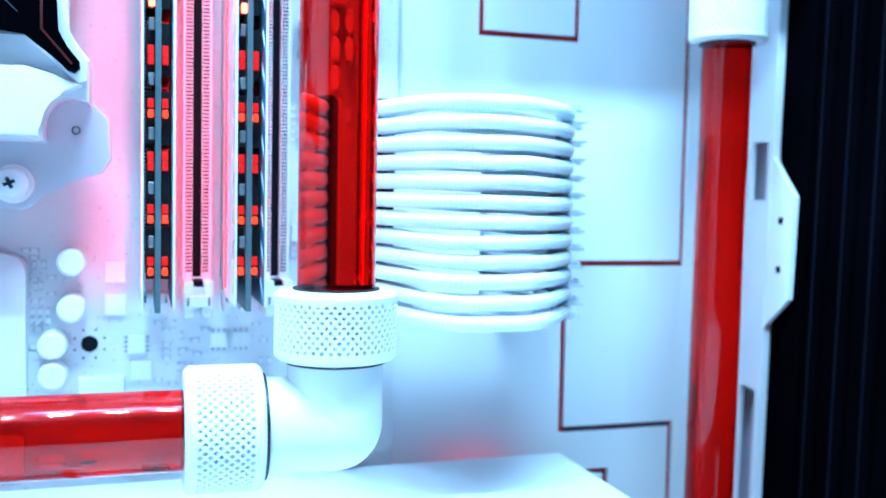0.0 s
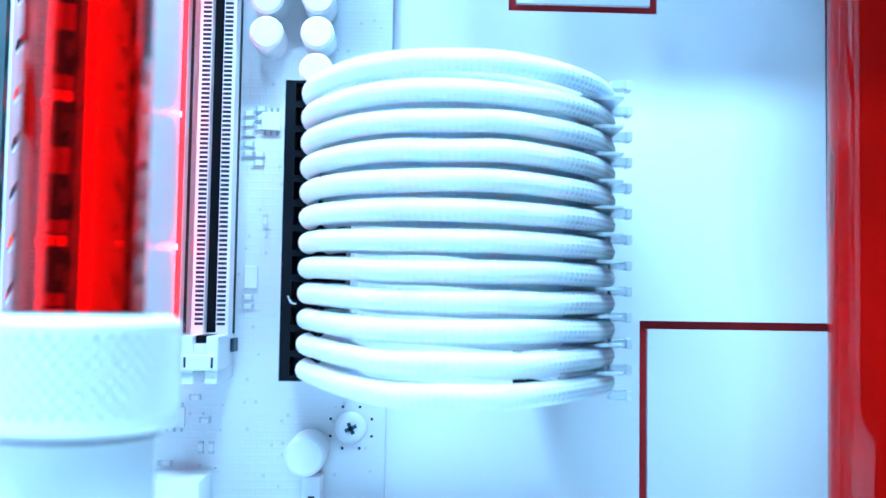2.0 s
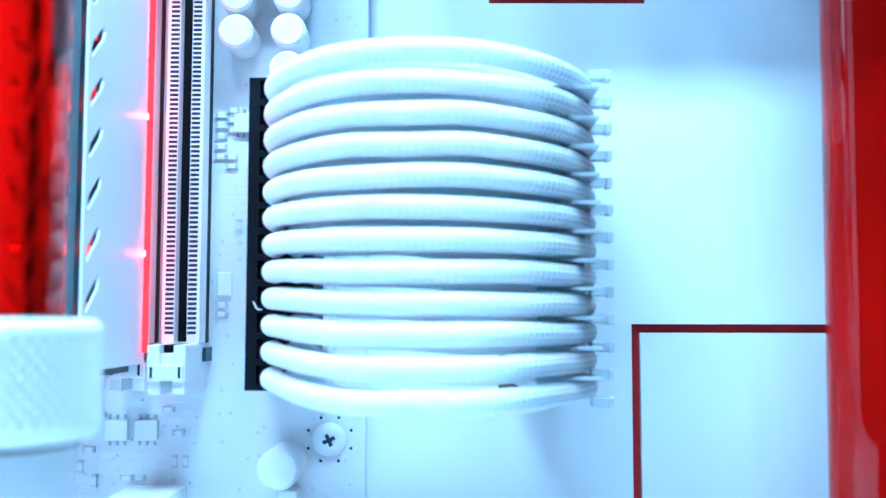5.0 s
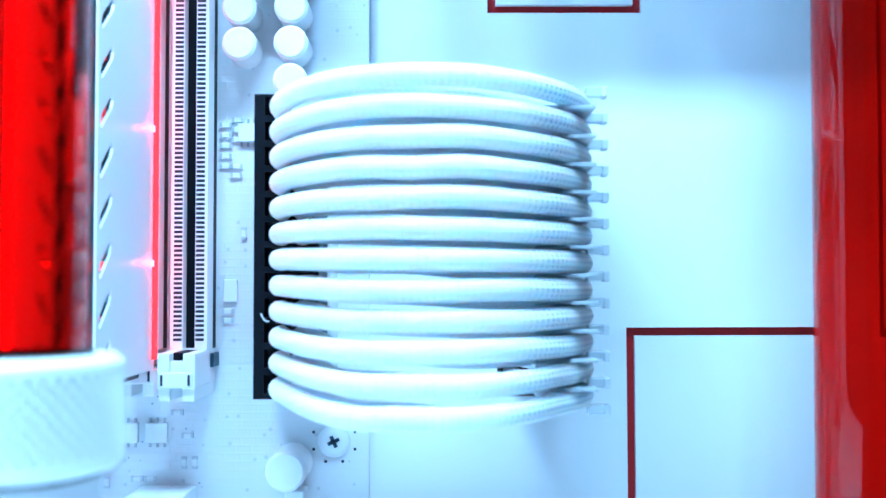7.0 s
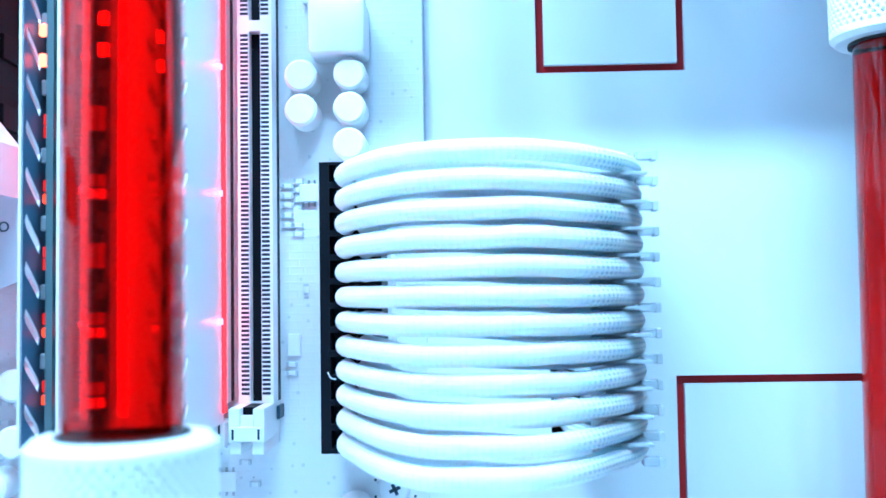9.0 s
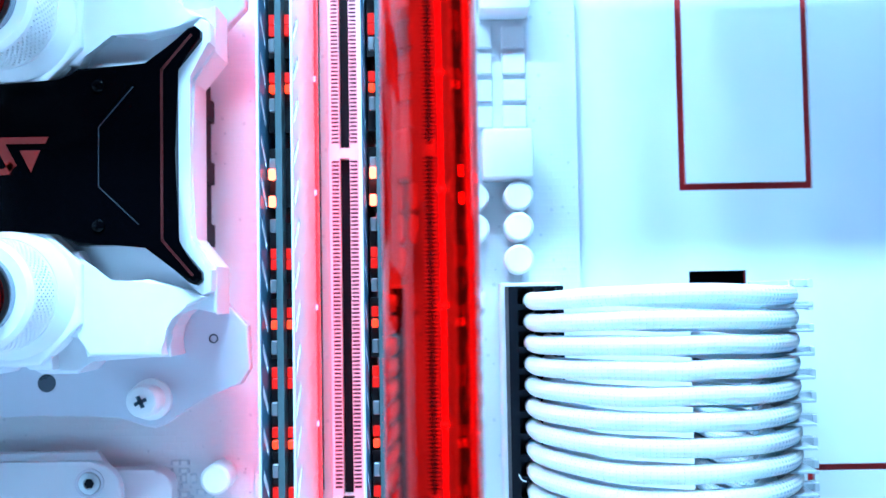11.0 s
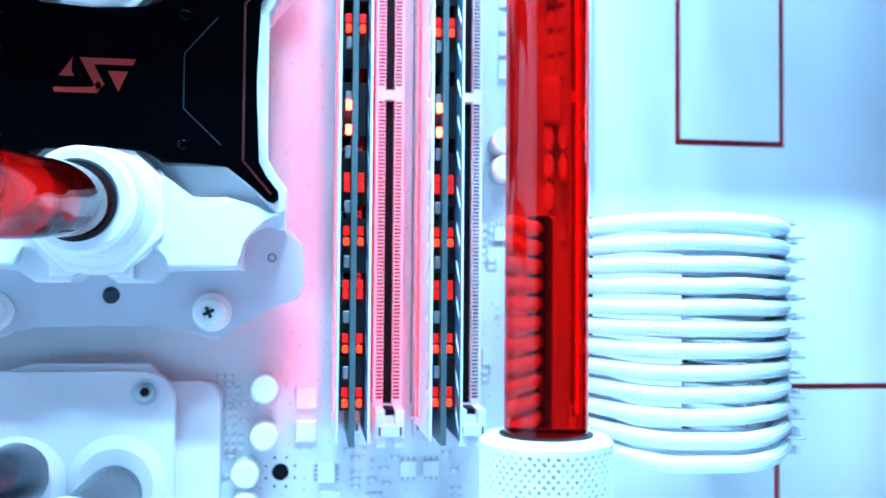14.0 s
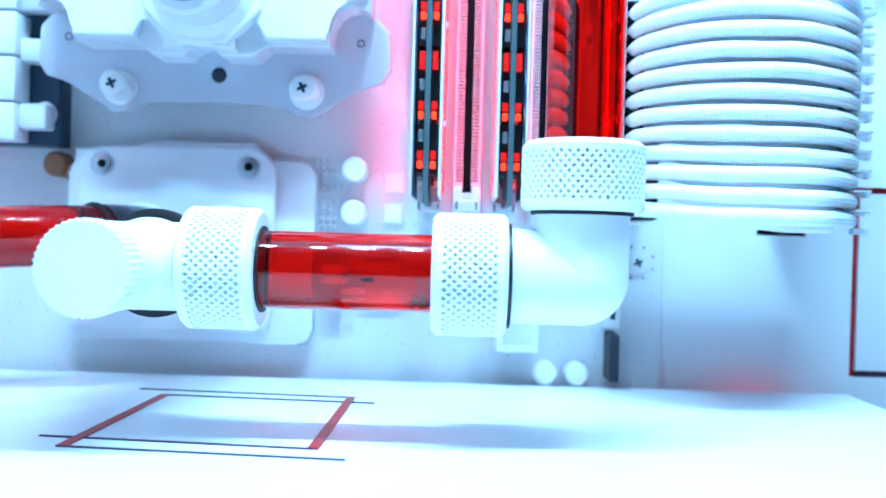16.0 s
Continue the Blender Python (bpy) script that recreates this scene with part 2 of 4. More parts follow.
def lathe(bm, at, way, profile, seg=40, close=True):
    """Rings of (height, radius) along way, from at."""
    u, v, w = frame_of(way)
    rings = []
    for h, r in profile:
        c = Vector(at) + w * h
        rings.append([bm.verts.new(c + (u * math.cos(a) + v * math.sin(a)) * r) for a in (math.tau * k / seg for k in range(seg))])
    for a, b in zip(rings, rings[1:]):
        for k in range(seg):
            bm.faces.new((a[k], a[(k + 1) % seg], b[(k + 1) % seg], b[k]))
    if close:
        bm.faces.new(rings[0])
        bm.faces.new(rings[-1])
    return bm


def L(*a, **k):
    return lathe(bmesh.new(), *a, **k)


def ring(bm, at, way, r_in, r_out, h, seg=40):
    """A flat-sided ring of height h."""
    u, v, w = frame_of(way)
    loops = []
    for r, t in ((r_in, 0), (r_out, 0), (r_out, h), (r_in, h)):
        c = Vector(at) + w * t
        loops.append([bm.verts.new(c + (u * math.cos(a) + v * math.sin(a)) * r) for a in (math.tau * k / seg for k in range(seg))])
    for a, b in zip(loops, loops[1:] + loops[:1]):
        for k in range(seg):
            bm.faces.new((a[k], a[(k + 1) % seg], b[(k + 1) % seg], b[k]))
    return bm


def prism(outline, y0, y1, bevel=0.0, seg=2):
    """An outline of (x, z) drawn out from y0 (towards the eye) to y1."""
    bm = bmesh.new()
    front = [bm.verts.new((x, y0, z)) for x, z in outline]
    back = [bm.verts.new((x, y1, z)) for x, z in outline]
    bm.faces.new(front)
    bm.faces.new(back)
    n = len(outline)
    for k in range(n):
        bm.faces.new((front[k], front[(k + 1) % n], back[(k + 1) % n], back[k]))
    if bevel:
        edges = [e for e in bm.edges if all(v in front for v in e.verts)]
        bmesh.ops.bevel(bm, geom=edges, offset=bevel, segments=seg, affect="EDGES", profile=0.5)
    return bm


def sweep(points, r, seg=14, uv=False):
    """A round rod of radius r along points."""
    bm = bmesh.new()
    layer = bm.loops.layers.uv.new("along") if uv else None
    pts = [Vector(p) for p in points]
    u = None
    rings, far = [], 0.0
    for k, p in enumerate(pts):
        w = (pts[min(k + 1, len(pts) - 1)] - pts[max(k - 1, 0)]).normalized()
        if u is None:
            u = frame_of(w)[0]
        u = (u - w * u.dot(w)).normalized()
        v = w.cross(u)
        if k:
            far += (p - pts[k - 1]).length
        rings.append((far, [bm.verts.new(p + (u * math.cos(a) + v * math.sin(a)) * r) for a in (math.tau * i / seg for i in range(seg))]))
    for (fa, a), (fb, b) in zip(rings, rings[1:]):
        for i in range(seg):
            f = bm.faces.new((a[i], a[(i + 1) % seg], b[(i + 1) % seg], b[i]))
            if uv:
                for loop, c in zip(f.loops, ((i, fa), (i + 1, fa), (i + 1, fb), (i, fb))):
                    loop[layer].uv = (c[0] / seg, c[1] * MM)
    bm.faces.new(rings[0][1])
    bm.faces.new(rings[-1][1])
    return bm


def spline(points, n=10):
    """A smooth line through points (Catmull-Rom)."""
    p = [Vector(q) for q in points]
    p = [2 * p[0] - p[1]] + p + [2 * p[-1] - p[-2]]
    out = []
    for a, b, c, d in zip(p, p[1:], p[2:], p[3:]):
        for k in range(n):
            t = k / n
            out.append(0.5 * (2 * b + (c - a) * t + (2 * a - 5 * b + 4 * c - d) * t * t + (3 * b - a - 3 * c + d) * t**3))
    return out + [p[-2]]


def slab(u0, u1, v0, v1, holes, d0, d1, place):
    """A sheet over (u, v) between depths d0 and d1, with rectangular holes (u0, u1, v0, v1) cut right through."""
    us = sorted({u0, u1, *(c for h in holes for c in h[:2] if u0 < c < u1)})
    vs = sorted({v0, v1, *(c for h in holes for c in h[2:] if v0 < c < v1)})
    nu, nv = len(us) - 1, len(vs) - 1
    solid = [[not any(h[0] < (us[i] + us[i + 1]) / 2 < h[1] and h[2] < (vs[j] + vs[j + 1]) / 2 < h[3] for h in holes) for j in range(nv)] for i in range(nu)]
    bm, made = bmesh.new(), {}

    def at(i, j, d):
        if (i, j, d) not in made:
            made[i, j, d] = bm.verts.new(place(us[i], vs[j], d))
        return made[i, j, d]

    for i in range(nu):
        for j in range(nv):
            if not solid[i][j]:
                continue
            c = ((i, j), (i + 1, j), (i + 1, j + 1), (i, j + 1))
            for d in (d0, d1):
                bm.faces.new([at(*q, d) for q in c])
            for k, (di, dj) in enumerate(((0, -1), (1, 0), (0, 1), (-1, 0))):
                a, b = i + di, j + dj
                if not (0 <= a < nu and 0 <= b < nv and solid[a][b]):
                    p, q = c[k], c[(k + 1) % 4]
                    bm.faces.new((at(*p, d0), at(*q, d0), at(*q, d1), at(*p, d1)))
    return bm


# ---- the case ----
LW = 0.82  # half the width of a red line
TRAY = 280.0
LINES = [
    (92.4, 92.4, 116.5, 160.8), (92.4, 121.2, 116.5, 116.5), (121.2, 121.2, 116.5, 160.8), (121.2, 157.3, 160.8, 160.8),
    (77.6, 92.4, 161.2, 161.2), (157.3, 157.3, 52.7, 160.8), (119.6, 157.3, 52.7, 52.7), (119.3, 119.3, 4.4, 52.7),
    (119.3, 155.3, 4.4, 4.4), (155.3, 155.3, -40, 4.4), (128, 134, -8.5, -8.5), (134, 134, -14, -8.5),
]
line_holes = [(a - LW, b + LW, c - LW, d + LW) for a, b, c, d in LINES]
CABLE_HOLE = (93.2, 106.3, 40.2, 97.3)
tray = link("wall_tray", slab(-190, 182, -70, 400, line_holes + [CABLE_HOLE], TRAY, TRAY + 1.2, lambda u, v, d: (u, d, v)), WHITE_STEEL)
tagged(tray, "white painted steel panel with thin red inlaid lines", "wall", kind="structure")
back = link("red_insert", slab(-190, 182, -70, 400, [CABLE_HOLE], TRAY + 1.3, TRAY + 2.4, lambda u, v, d: (u, d, v)), RED_BACK)
under(back, tray, "red sheet showing through the cut lines")
# Black sheet added to give the darkness seen through the cable opening.
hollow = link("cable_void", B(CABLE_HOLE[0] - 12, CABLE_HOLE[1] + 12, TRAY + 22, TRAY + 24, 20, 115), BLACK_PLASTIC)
under(hollow, tray, "black sheet standing in for the dark space behind the cable opening")

under(link("dark_line", B(120.3, 154.3, TRAY + 0.4, TRAY + 1.25, 4.4 - LW, 4.4 + LW), DARK_LINE), tray, "dark inlaid line")
FRONT = 178.5
wall = link("wall_front", slab(267, 280, -70, 400, [(268.2, 275.4, 72, 89), (268.2, 275.4, -32, 16)], FRONT, FRONT + 1.4, lambda u, v, d: (d, u, v)), WHITE_STEEL)
tagged(wall, "white steel flange with upright slots", "wall", kind="structure")
tab_bm = bmesh.new()
tab = [(267, 86.0), (255.0, 73), (255.4, 44.2), (267, 34.0)]
ring_a = [tab_bm.verts.new((FRONT, y, z)) for y, z in tab]
ring_b = [tab_bm.verts.new((FRONT + 1.4, y, z)) for y, z in tab]
tab_bm.faces.new(ring_a)
tab_bm.faces.new(ring_b)
for k in range(4):
    tab_bm.faces.new((ring_a[k], ring_a[(k + 1) % 4], ring_b[(k + 1) % 4], ring_b[k]))
flap = under(link("mounting_tab", tab_bm, WHITE_STEEL), wall)
for z in (66.2, 52.2):
    # Not cut through: a black disc gives the hole's darkness.
    under(link("screw_hole", L((FRONT - 0.15, 260.6, z), (1, 0, 0), [(0, 1.1), (0.3, 1.1)], seg=20), BLACK_PLASTIC), flap, "black disc standing in for the dark screw hole")

under(link("flange_lip", B(FRONT - 0.3, FRONT + 2.4, 265.6, 267.0, -70, 400, bevel=0.3), WHITE_STEEL), wall)
# Shaded white here, since the flange lies in shade behind the slots.
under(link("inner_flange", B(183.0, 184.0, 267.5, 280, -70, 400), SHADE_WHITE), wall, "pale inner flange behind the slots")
rad = thing("radiator", (200, 160, -70), "black painted radiator with upright ridges beside the white flange", "radiator")
part("core", B(184, 214, 40, 261.5, -69, 399, bevel=1), RAD_BLACK, rad)
part("side_plate", B(181.6, 184.2, 254.5, 266.8, -69, 399, bevel=0.4), RAD_BLACK, rad)
for k in range(19):
    y = 249 - 10.6 * k
    ridge = part("ridge", B(181.2, 184.2, y - 2.2, y + 2.2, -66, 396, bevel=0.8), RAD_BLACK, rad)
    # A thin, slightly paler line down the middle of each ridge.
    part("seam", B(180.9, 181.3, y - 0.5, y + 0.5, -66, 396, bevel=0.1, seg=1), RAD_EDGE, ridge, "faint paler line along the ridge")

# The flange and the radiator lean out a little towards the roof.
for ob in (wall, *wall.children_recursive, *rad.children_recursive):
    for v in ob.data.vertices:
        v.co.x += (v.co.z - 0.130) * 0.02

# ---- the shroud under the board, whose top is the floor of the view ----
shroud = link("floor_shroud", B(-165, 115.5, -60, 272.5, -3.2, 0, bevel=0.4), WHITE_STEEL)
tagged(shroud, "white painted steel shroud top with red and dark inlaid lines", "floor", kind="structure")


def strip(ax, ay, bx, by, w, material, name, label):
    a, b = Vector((ax, ay, 0)), Vector((bx, by, 0))
    n = (b - a).normalized().cross(Vector((0, 0, 1))) * w / 2
    bm = bmesh.new()
    lo = [bm.verts.new(p) for p in (a - n, b - n, b + n, a + n)]
    hi = [bm.verts.new(p.co + Vector((0, 0, 0.25))) for p in lo]
    bm.faces.new(lo)
    bm.faces.new(hi)
    for k in range(4):
        bm.faces.new((lo[k], lo[(k + 1) % 4], hi[(k + 1) % 4], hi[k]))
    under(link(name, bm, material), shroud, label)


strip(-50.4, 241.0, -51.5, 187.6, 2.0, RED_BACK, "red_line", "red inlaid line")
strip(-8.8, 245.0, -9.4, 191.0, 2.0, RED_BACK, "red_line", "red inlaid line")
strip(-58.4, 248.2, -8.0, 244.8, 0.7, DARK_LINE, "dark_line", "thin dark groove")
strip(-51.0, 241.2, -2.9, 238.2, 0.7, DARK_LINE, "dark_line", "thin dark groove")
strip(-58.5, 195.2, -9.4, 191.2, 0.7, DARK_LINE, "dark_line", "thin dark groove")
strip(-52.2, 187.6, -3.0, 183.8, 0.7, DARK_LINE, "dark_line", "thin dark groove")

bottom = link("floor_case", B(-190, 215, -60, 282, -73, -70), WHITE_STEEL)
tagged(bottom, "white steel case bottom", "floor", kind="structure")
roof = link("ceiling", B(-190, 215, -60, 282, 400, 403), WHITE_STEEL)
tagged(roof, "white steel case roof", "ceiling", kind="structure")
# Added out of view: blocks the strip lamps so a shadow band falls on the panel.
rail_bm = B(64, 176.4, 200, 222, 204.0, 217.0, bevel=1)
box(rail_bm, 170, 176.4, 222, 279.8, 205.0, 216.0)
rail = link("ceiling_rail", rail_bm, WHITE_STEEL)
tagged(rail, "unseen white rail added to shade a band of the panel", "ceiling", kind="structure")
# Added out of view: keeps the strip lamps off the block's upper fitting.
ledge = link("ceiling_ledge", B(-189, -13, 200, 262, 188.5, 399.8, bevel=1), WHITE_STEEL)
tagged(ledge, "unseen white ledge added to shade the upper processor block", "ceiling", kind="structure")
rear = link("wall_rear", B(-193, -190, -60, 282, -73, 403), WHITE_STEEL)
tagged(rear, "white steel rear wall", "wall", kind="structure")
room = link("wall_room", B(-900, 900, -700, -690, -600, 900), ROOM)
tagged(room, "dim wall of the room", "wall", kind="structure")

strip_ob = thing("led_strip", (0, 105, 335), "white light strip of small diodes under the roof", "light strip")
part("backing", B(-189, 172, 101, 109, 334.5, 399.8, bevel=0.5), WHITE_PLASTIC, strip_ob)
first = part("diode", B(-178.5, -173.5, 103, 107, 332.6, 334.6), LED_WHITE, strip_ob)
for k in range(1, 15):
    repeat(first, strip_ob, 24 * k, 0, 0)
G_BOARD = 278.0

# ---- the motherboard ----
board = thing("motherboard", (-40, 278, 60), "white computer motherboard with white sockets and parts", "motherboard")
part("circuit_board", B(-180, 68.4, G_BOARD, G_BOARD + 1.8, -60, 215, bevel=0.2), PCB, board, "white circuit board")


def capacitor(x, z, r=3.2, top=270.0):
    can = part("capacitor", L((x, G_BOARD, z), (0, -1, 0), [(0, r * 0.96), (0.6, r), (1.1, r * 0.93), (1.6, r), (G_BOARD - top - 0.5, r), (G_BOARD - top, r - 0.5)], seg=28), CAP_WHITE, board, smooth=True)
    return can


for x, z in ((-12.3, 54.0), (-12.3, 43.0), (-16.6, 34.3), (-16.6, 27.0), (44.6, 114.0), (44.6, 107.2), (54.3, 114.2), (54.2, 107.4), (54.1, 100.3)):
    capacitor(x, z)
for x, z in ((44.6, 176), (54.2, 176), (44.6, 168), (54.2, 168), (-92, 66)):
    capacitor(x, z)


def chip(x, z, w, h, d=1.0, legs=0, upright=False, material=None):
    """A flat part on the board, with a row of leads on two sides."""
    body = part("chip", B(x - w / 2, x + w / 2, G_BOARD - d, G_BOARD, z - h / 2, z + h / 2, bevel=0.15), material or WHITE_PLASTIC, board)
    if legs:
        bm = bmesh.new()
        for k in range(legs):
            f = (k + 0.5) / legs - 0.5
            for s in (-1, 1):
                if upright:
                    box(bm, x + f * w - 0.22, x + f * w + 0.22, G_BOARD - 0.35, G_BOARD, *sorted((z + s * h / 2, z + s * (h / 2 + 0.9))))
                else:
                    box(bm, *sorted((x + s * w / 2, x + s * (w / 2 + 0.9))), G_BOARD - 0.35, G_BOARD, z + f * h - 0.22, z + f * h + 0.22)
        part("lead_frame", bm, LEAD, body, "tinned leads")


chip(-2.6, 51.3, 5, 5.2)
chip(-2.6, 43.2, 5, 5.2)
chip(2.4, 33.2, 4.2, 4.6, 1.2, 4)
chip(3.5, 26.5, 5, 4.6)
chip(22.2, 33.8, 4.2, 3.8, 1.2, 3, True)
chip(27.8, 33.8, 4.2, 3.8, 1.2, 3, True)
chip(-5.8, 23.2, 10.5, 4.5, 3)
chip(44.9, 91.5, 3.6, 3.6, 1.2, 3, True)
chip(41.7, 60.9, 2.6, 4.4, 0.7)
for x in (46.6, 54.2):
    for z in (132.8, 138.8, 145, 151):
        chip(x, z, 5.2, 4.8, 1.2)
part("choke", B(46.4, 57.6, 268.5, G_BOARD, 118, 128.8, bevel=0.9), WHITE_PLASTIC, board, "square white choke", smooth=True)
part("choke", B(46.4, 57.6, 268.5, G_BOARD, 155, 166, bevel=0.9), WHITE_PLASTIC, board, "square white choke", smooth=True)

random.seed(4)


def resistor(x, z, upright):
    a, b = (0.45, 0.9) if upright else (0.9, 0.45)
    bm = B(x - a, x + a, G_BOARD - 0.5, G_BOARD, z - b, z + b, bevel=0.08, seg=1)
    ob = part("resistor", bm, WHITE_PLASTIC, board)
    ends = bmesh.new()
    for s in (-1, 1):
        if upright:
            box(ends, x - a - 0.05, x + a + 0.05, G_BOARD - 0.55, G_BOARD, z + s * b - 0.25, z + s * b + 0.25)
        else:
            box(ends, x + s * a - 0.25, x + s * a + 0.25, G_BOARD - 0.55, G_BOARD, z - b - 0.05, z + b + 0.05)
    part("end_cap", ends, PALE_LEAD, ob, "tinned ends")


for k in range(5):
    resistor(40.6, 93.0 - 2.0 * k, False)
for k in range(3):
    resistor(42.9, 94.0 - 1.9 * k, False)
for x, z, up in ((42.7, 83.2, False), (42.7, 85.0, False), (41.2, 57.0, False), (41.2, 55.2, False), (44.2, 72.0, True), (-19.5, 48, True), (-19.5, 44, True), (-17.2, 50, False), (-17.2, 46, False), (-20.2, 39, False),
                 (-20.2, 37.4, False), (-18.8, 53, True), (-21.2, 33, False), (9.5, 33, False), (9.5, 31.3, False), (9.5, 29.6, False), (12.5, 27, True), (14, 27, True), (15.5, 27, True), (7.5, 24, False), (33, 28, True), (35, 28, True), (24, 25, False), (26.5, 25, False)):
    resistor(x, z, up)

for column, x in enumerate((-24.6, -22.8, -20.9)):
    for k in range(8):
        if (k * 5 + column * 3) % 7 > 1:
            resistor(x + random.uniform(-0.2, 0.2), 56.5 - 1.75 * k, k % 3 == column)
for k in range(6):
    resistor(-21.4 + 1.7 * (k % 3), 41.6 - 2.2 * (k // 3), True)
for x, z in ((7.6, 38.4), (9.4, 36.6), (11.4, 38.0), (13.2, 35.0), (13.4, 31.4), (16.4, 33.8), (17.0, 30.2), (19.0, 36.6), (18.2, 24.4), (11.0, 23.0), (31.6, 37.6), (33.6, 33.2)):
    resistor(x, z, random.random() < 0.5)
speck = part("via", L((8.0, G_BOARD - 0.06, 41.0), (0, 1, 0), [(0, 0.22), (0.2, 0.22)], seg=6), LEAD, board)
for k in range(46):
    repeat(speck, board, random.uniform(-33, 28), 0, random.uniform(-19, 15) if k % 3 else random.uniform(-19, -2))

# The plated hole, and the screw that holds the board at its edge, each in a ring of vias.
# A black disc on the board stands in for the dark of the open hole.
part("mounting_hole", L((-8.6, G_BOARD - 0.12, 33.5), (0, 1, 0), [(0, 2.0), (0.4, 2.0)], seg=32), BLACK_PLASTIC, board, "black disc standing in for the dark open mounting hole")
for cx, cz, r in ((-8.6, 33.5, 3.7), (61.7, 32.1, 4.3)):
    for k in range(8):
        a = math.tau * (k + 0.5) / 8
        part("via", L((cx + r * math.cos(a), G_BOARD - 0.08, cz + r * math.sin(a)), (0, 1, 0), [(0, 0.3), (0.2, 0.3)], seg=8), PIN_DARK, board)


def screw(name, x, y, z, r, height, parent, material, seated):
    """A pan-head screw facing the eye, with a cross recess."""
    h = part(name, L((x, y + height, z), (0, -1, 0), [(-seated, r * 0.55), (0, r * 0.55), (0, r), (height * 0.55, r), (height * 0.85, r * 0.86), (height, r * 0.56)], seg=32), material, parent, smooth=True)
    cross = bmesh.new()
    for a in (45, 135):
        bar = box(bmesh.new(), -r * 0.38, r * 0.38, -0.25, 0.1, -r * 0.11, r * 0.11)
        bar.transform(Matrix.Translation((x, y, z)) @ Matrix.Rotation(radians(a + 20), 4, "Y"))
        me = bpy.data.meshes.new("bar")
        bar.to_mesh(me)
        bar.free()
        cross.from_mesh(me)
        bpy.data.meshes.remove(me)
    # Dark bars on the head give the shade of the recess.
    part("cross_recess", cross, NAVY, h, "dark cross standing in for the shaded recess")
    return h


screw("screw", 61.7, G_BOARD - 1.4, 32.1, 3.1, 1.4, board, WHITE_STEEL, 1.0)
head = part("header", B(53.0, 56.6, 272.5, G_BOARD, 15.0, 23.6, bevel=0.3), WHITE_PLASTIC, board, "white plastic header")
part("header_slot", B(54.2, 55.4, 272.3, 273, 17.4, 20.0), PIN_DARK, head, "dark slot")
capacitor(54.0, 28.2, 3.7, 267.0)
plain = part("header", B(24.8, 35.4, 266.0, G_BOARD, 9.0, 23.8, bevel=0.5), WHITE_PLASTIC, board, "white plastic connector", smooth=True)
part("header_slot", B(26.4, 33.8, 265.8, 266.6, 11.0, 20.5), PALE, plain, "recessed pale slot")
part("slot_clip", B(38.85, 39.5, 273.4, G_BOARD, 46.6, 49.2, bevel=0.15), NAVY, board, "dark clip at a socket's foot")
for x in (38, 46):
    capacitor(x, 3.0, 3.0, 272)
part("header", B(53.5, 56.0, 268, G_BOARD, 2, 14, bevel=0.3), PIN_DARK, board, "dark upright header")

SLOTS = [6.8, 16.4, 26.0, 35.4]
SLOT_FRONT = 271.0


def dimm_slot(x, seen, filled):
    """A long memory socket with two rows of contact slots, a centre groove and a latch at its foot."""
    z0, z1 = 50.0, 186.0
    hold = slab(-3.4, 3.4, z0, z1, [(-1.12, 1.12, z0 + 0.2, 123.2), (-1.12, 1.12, 125.4, z1 - 0.8)], SLOT_FRONT, SLOT_FRONT + 4.5, lambda u, v, d: (x + u, d, v))
    body = part("memory_slot", hold, WHITE_PLASTIC, board, "white memory socket")
    # The groove's shade is put into the base's black colour.
    part("slot_base", box(B(x - 3.4, x + 3.4, SLOT_FRONT + 4.6, G_BOARD, z0, z1), x - 1.08, x + 1.08, SLOT_FRONT + 2.4, SLOT_FRONT + 4.7, z0 + 0.25, z1 - 0.9), BLACK_PLASTIC, body, "base coloured black for the shade in the groove")
    if seen:
        bm = bmesh.new()
        z = z0 + 1.9
        while z < z1 - 1.5:
            if not 122.6 < z < 126:
                for s in (-1, 1):
                    c = x + s * 2.05
                    box(bm, c - 0.78, c + 0.78, SLOT_FRONT - 0.05, SLOT_FRONT + 0.2, z - 0.25, z + 0.25)
            z += 0.87
        tagged(part("contact_strip", bm, PIN_DARK, body), "two rows of dark contact slots", kind="stuff")
    tall = not filled
    front = 262.6 if tall else SLOT_FRONT - 0.6
    top = z0 - 0.05 if tall else 46.3
    latch = bmesh.new()
    for s in (-1, 1):
        box(latch, *sorted((x + s * 1.2, x + s * 3.35)), front, G_BOARD, 43.6, top, bevel=0.25)
        box(latch, *sorted((x + s * 1.0, x + s * 3.2)), front + 0.4, G_BOARD, 41.4, 44.0, bevel=0.25)
    box(latch, x - 3.0, x + 3.0, front - 0.5, G_BOARD, 43.8, 46.6, bevel=0.3)
    lt = part("latch", latch, WHITE_PLASTIC, body, "white latch end")
    if tall:
        part("latch_bridge", B(x - 1.3, x + 1.3, front + 0.9, G_BOARD, 46.2, 48.5, bevel=0.2), WHITE_PLASTIC, lt)
        # A black block stands in for the shade in the latch gap.
        part("latch_gap", B(x - 1.15, x + 1.15, front + 2.5, G_BOARD, 48.55, 49.9), BLACK_PLASTIC, lt, "black block standing in for the shaded gap in the latch")
    slit = bmesh.new()
    for s in (-1, 1):
        box(slit, x + s * 2.4 - 0.2, x + s * 2.4 + 0.2, front - 0.58, front, 44.3, 46.2)
    # Dark bars on the surface stand in for shaded slits.
    part("latch_slit", slit, PIN_DARK, lt, "dark bars standing in for shaded slits")


for k, x in enumerate(SLOTS):
    dimm_slot(x, True, k in (0, 2))


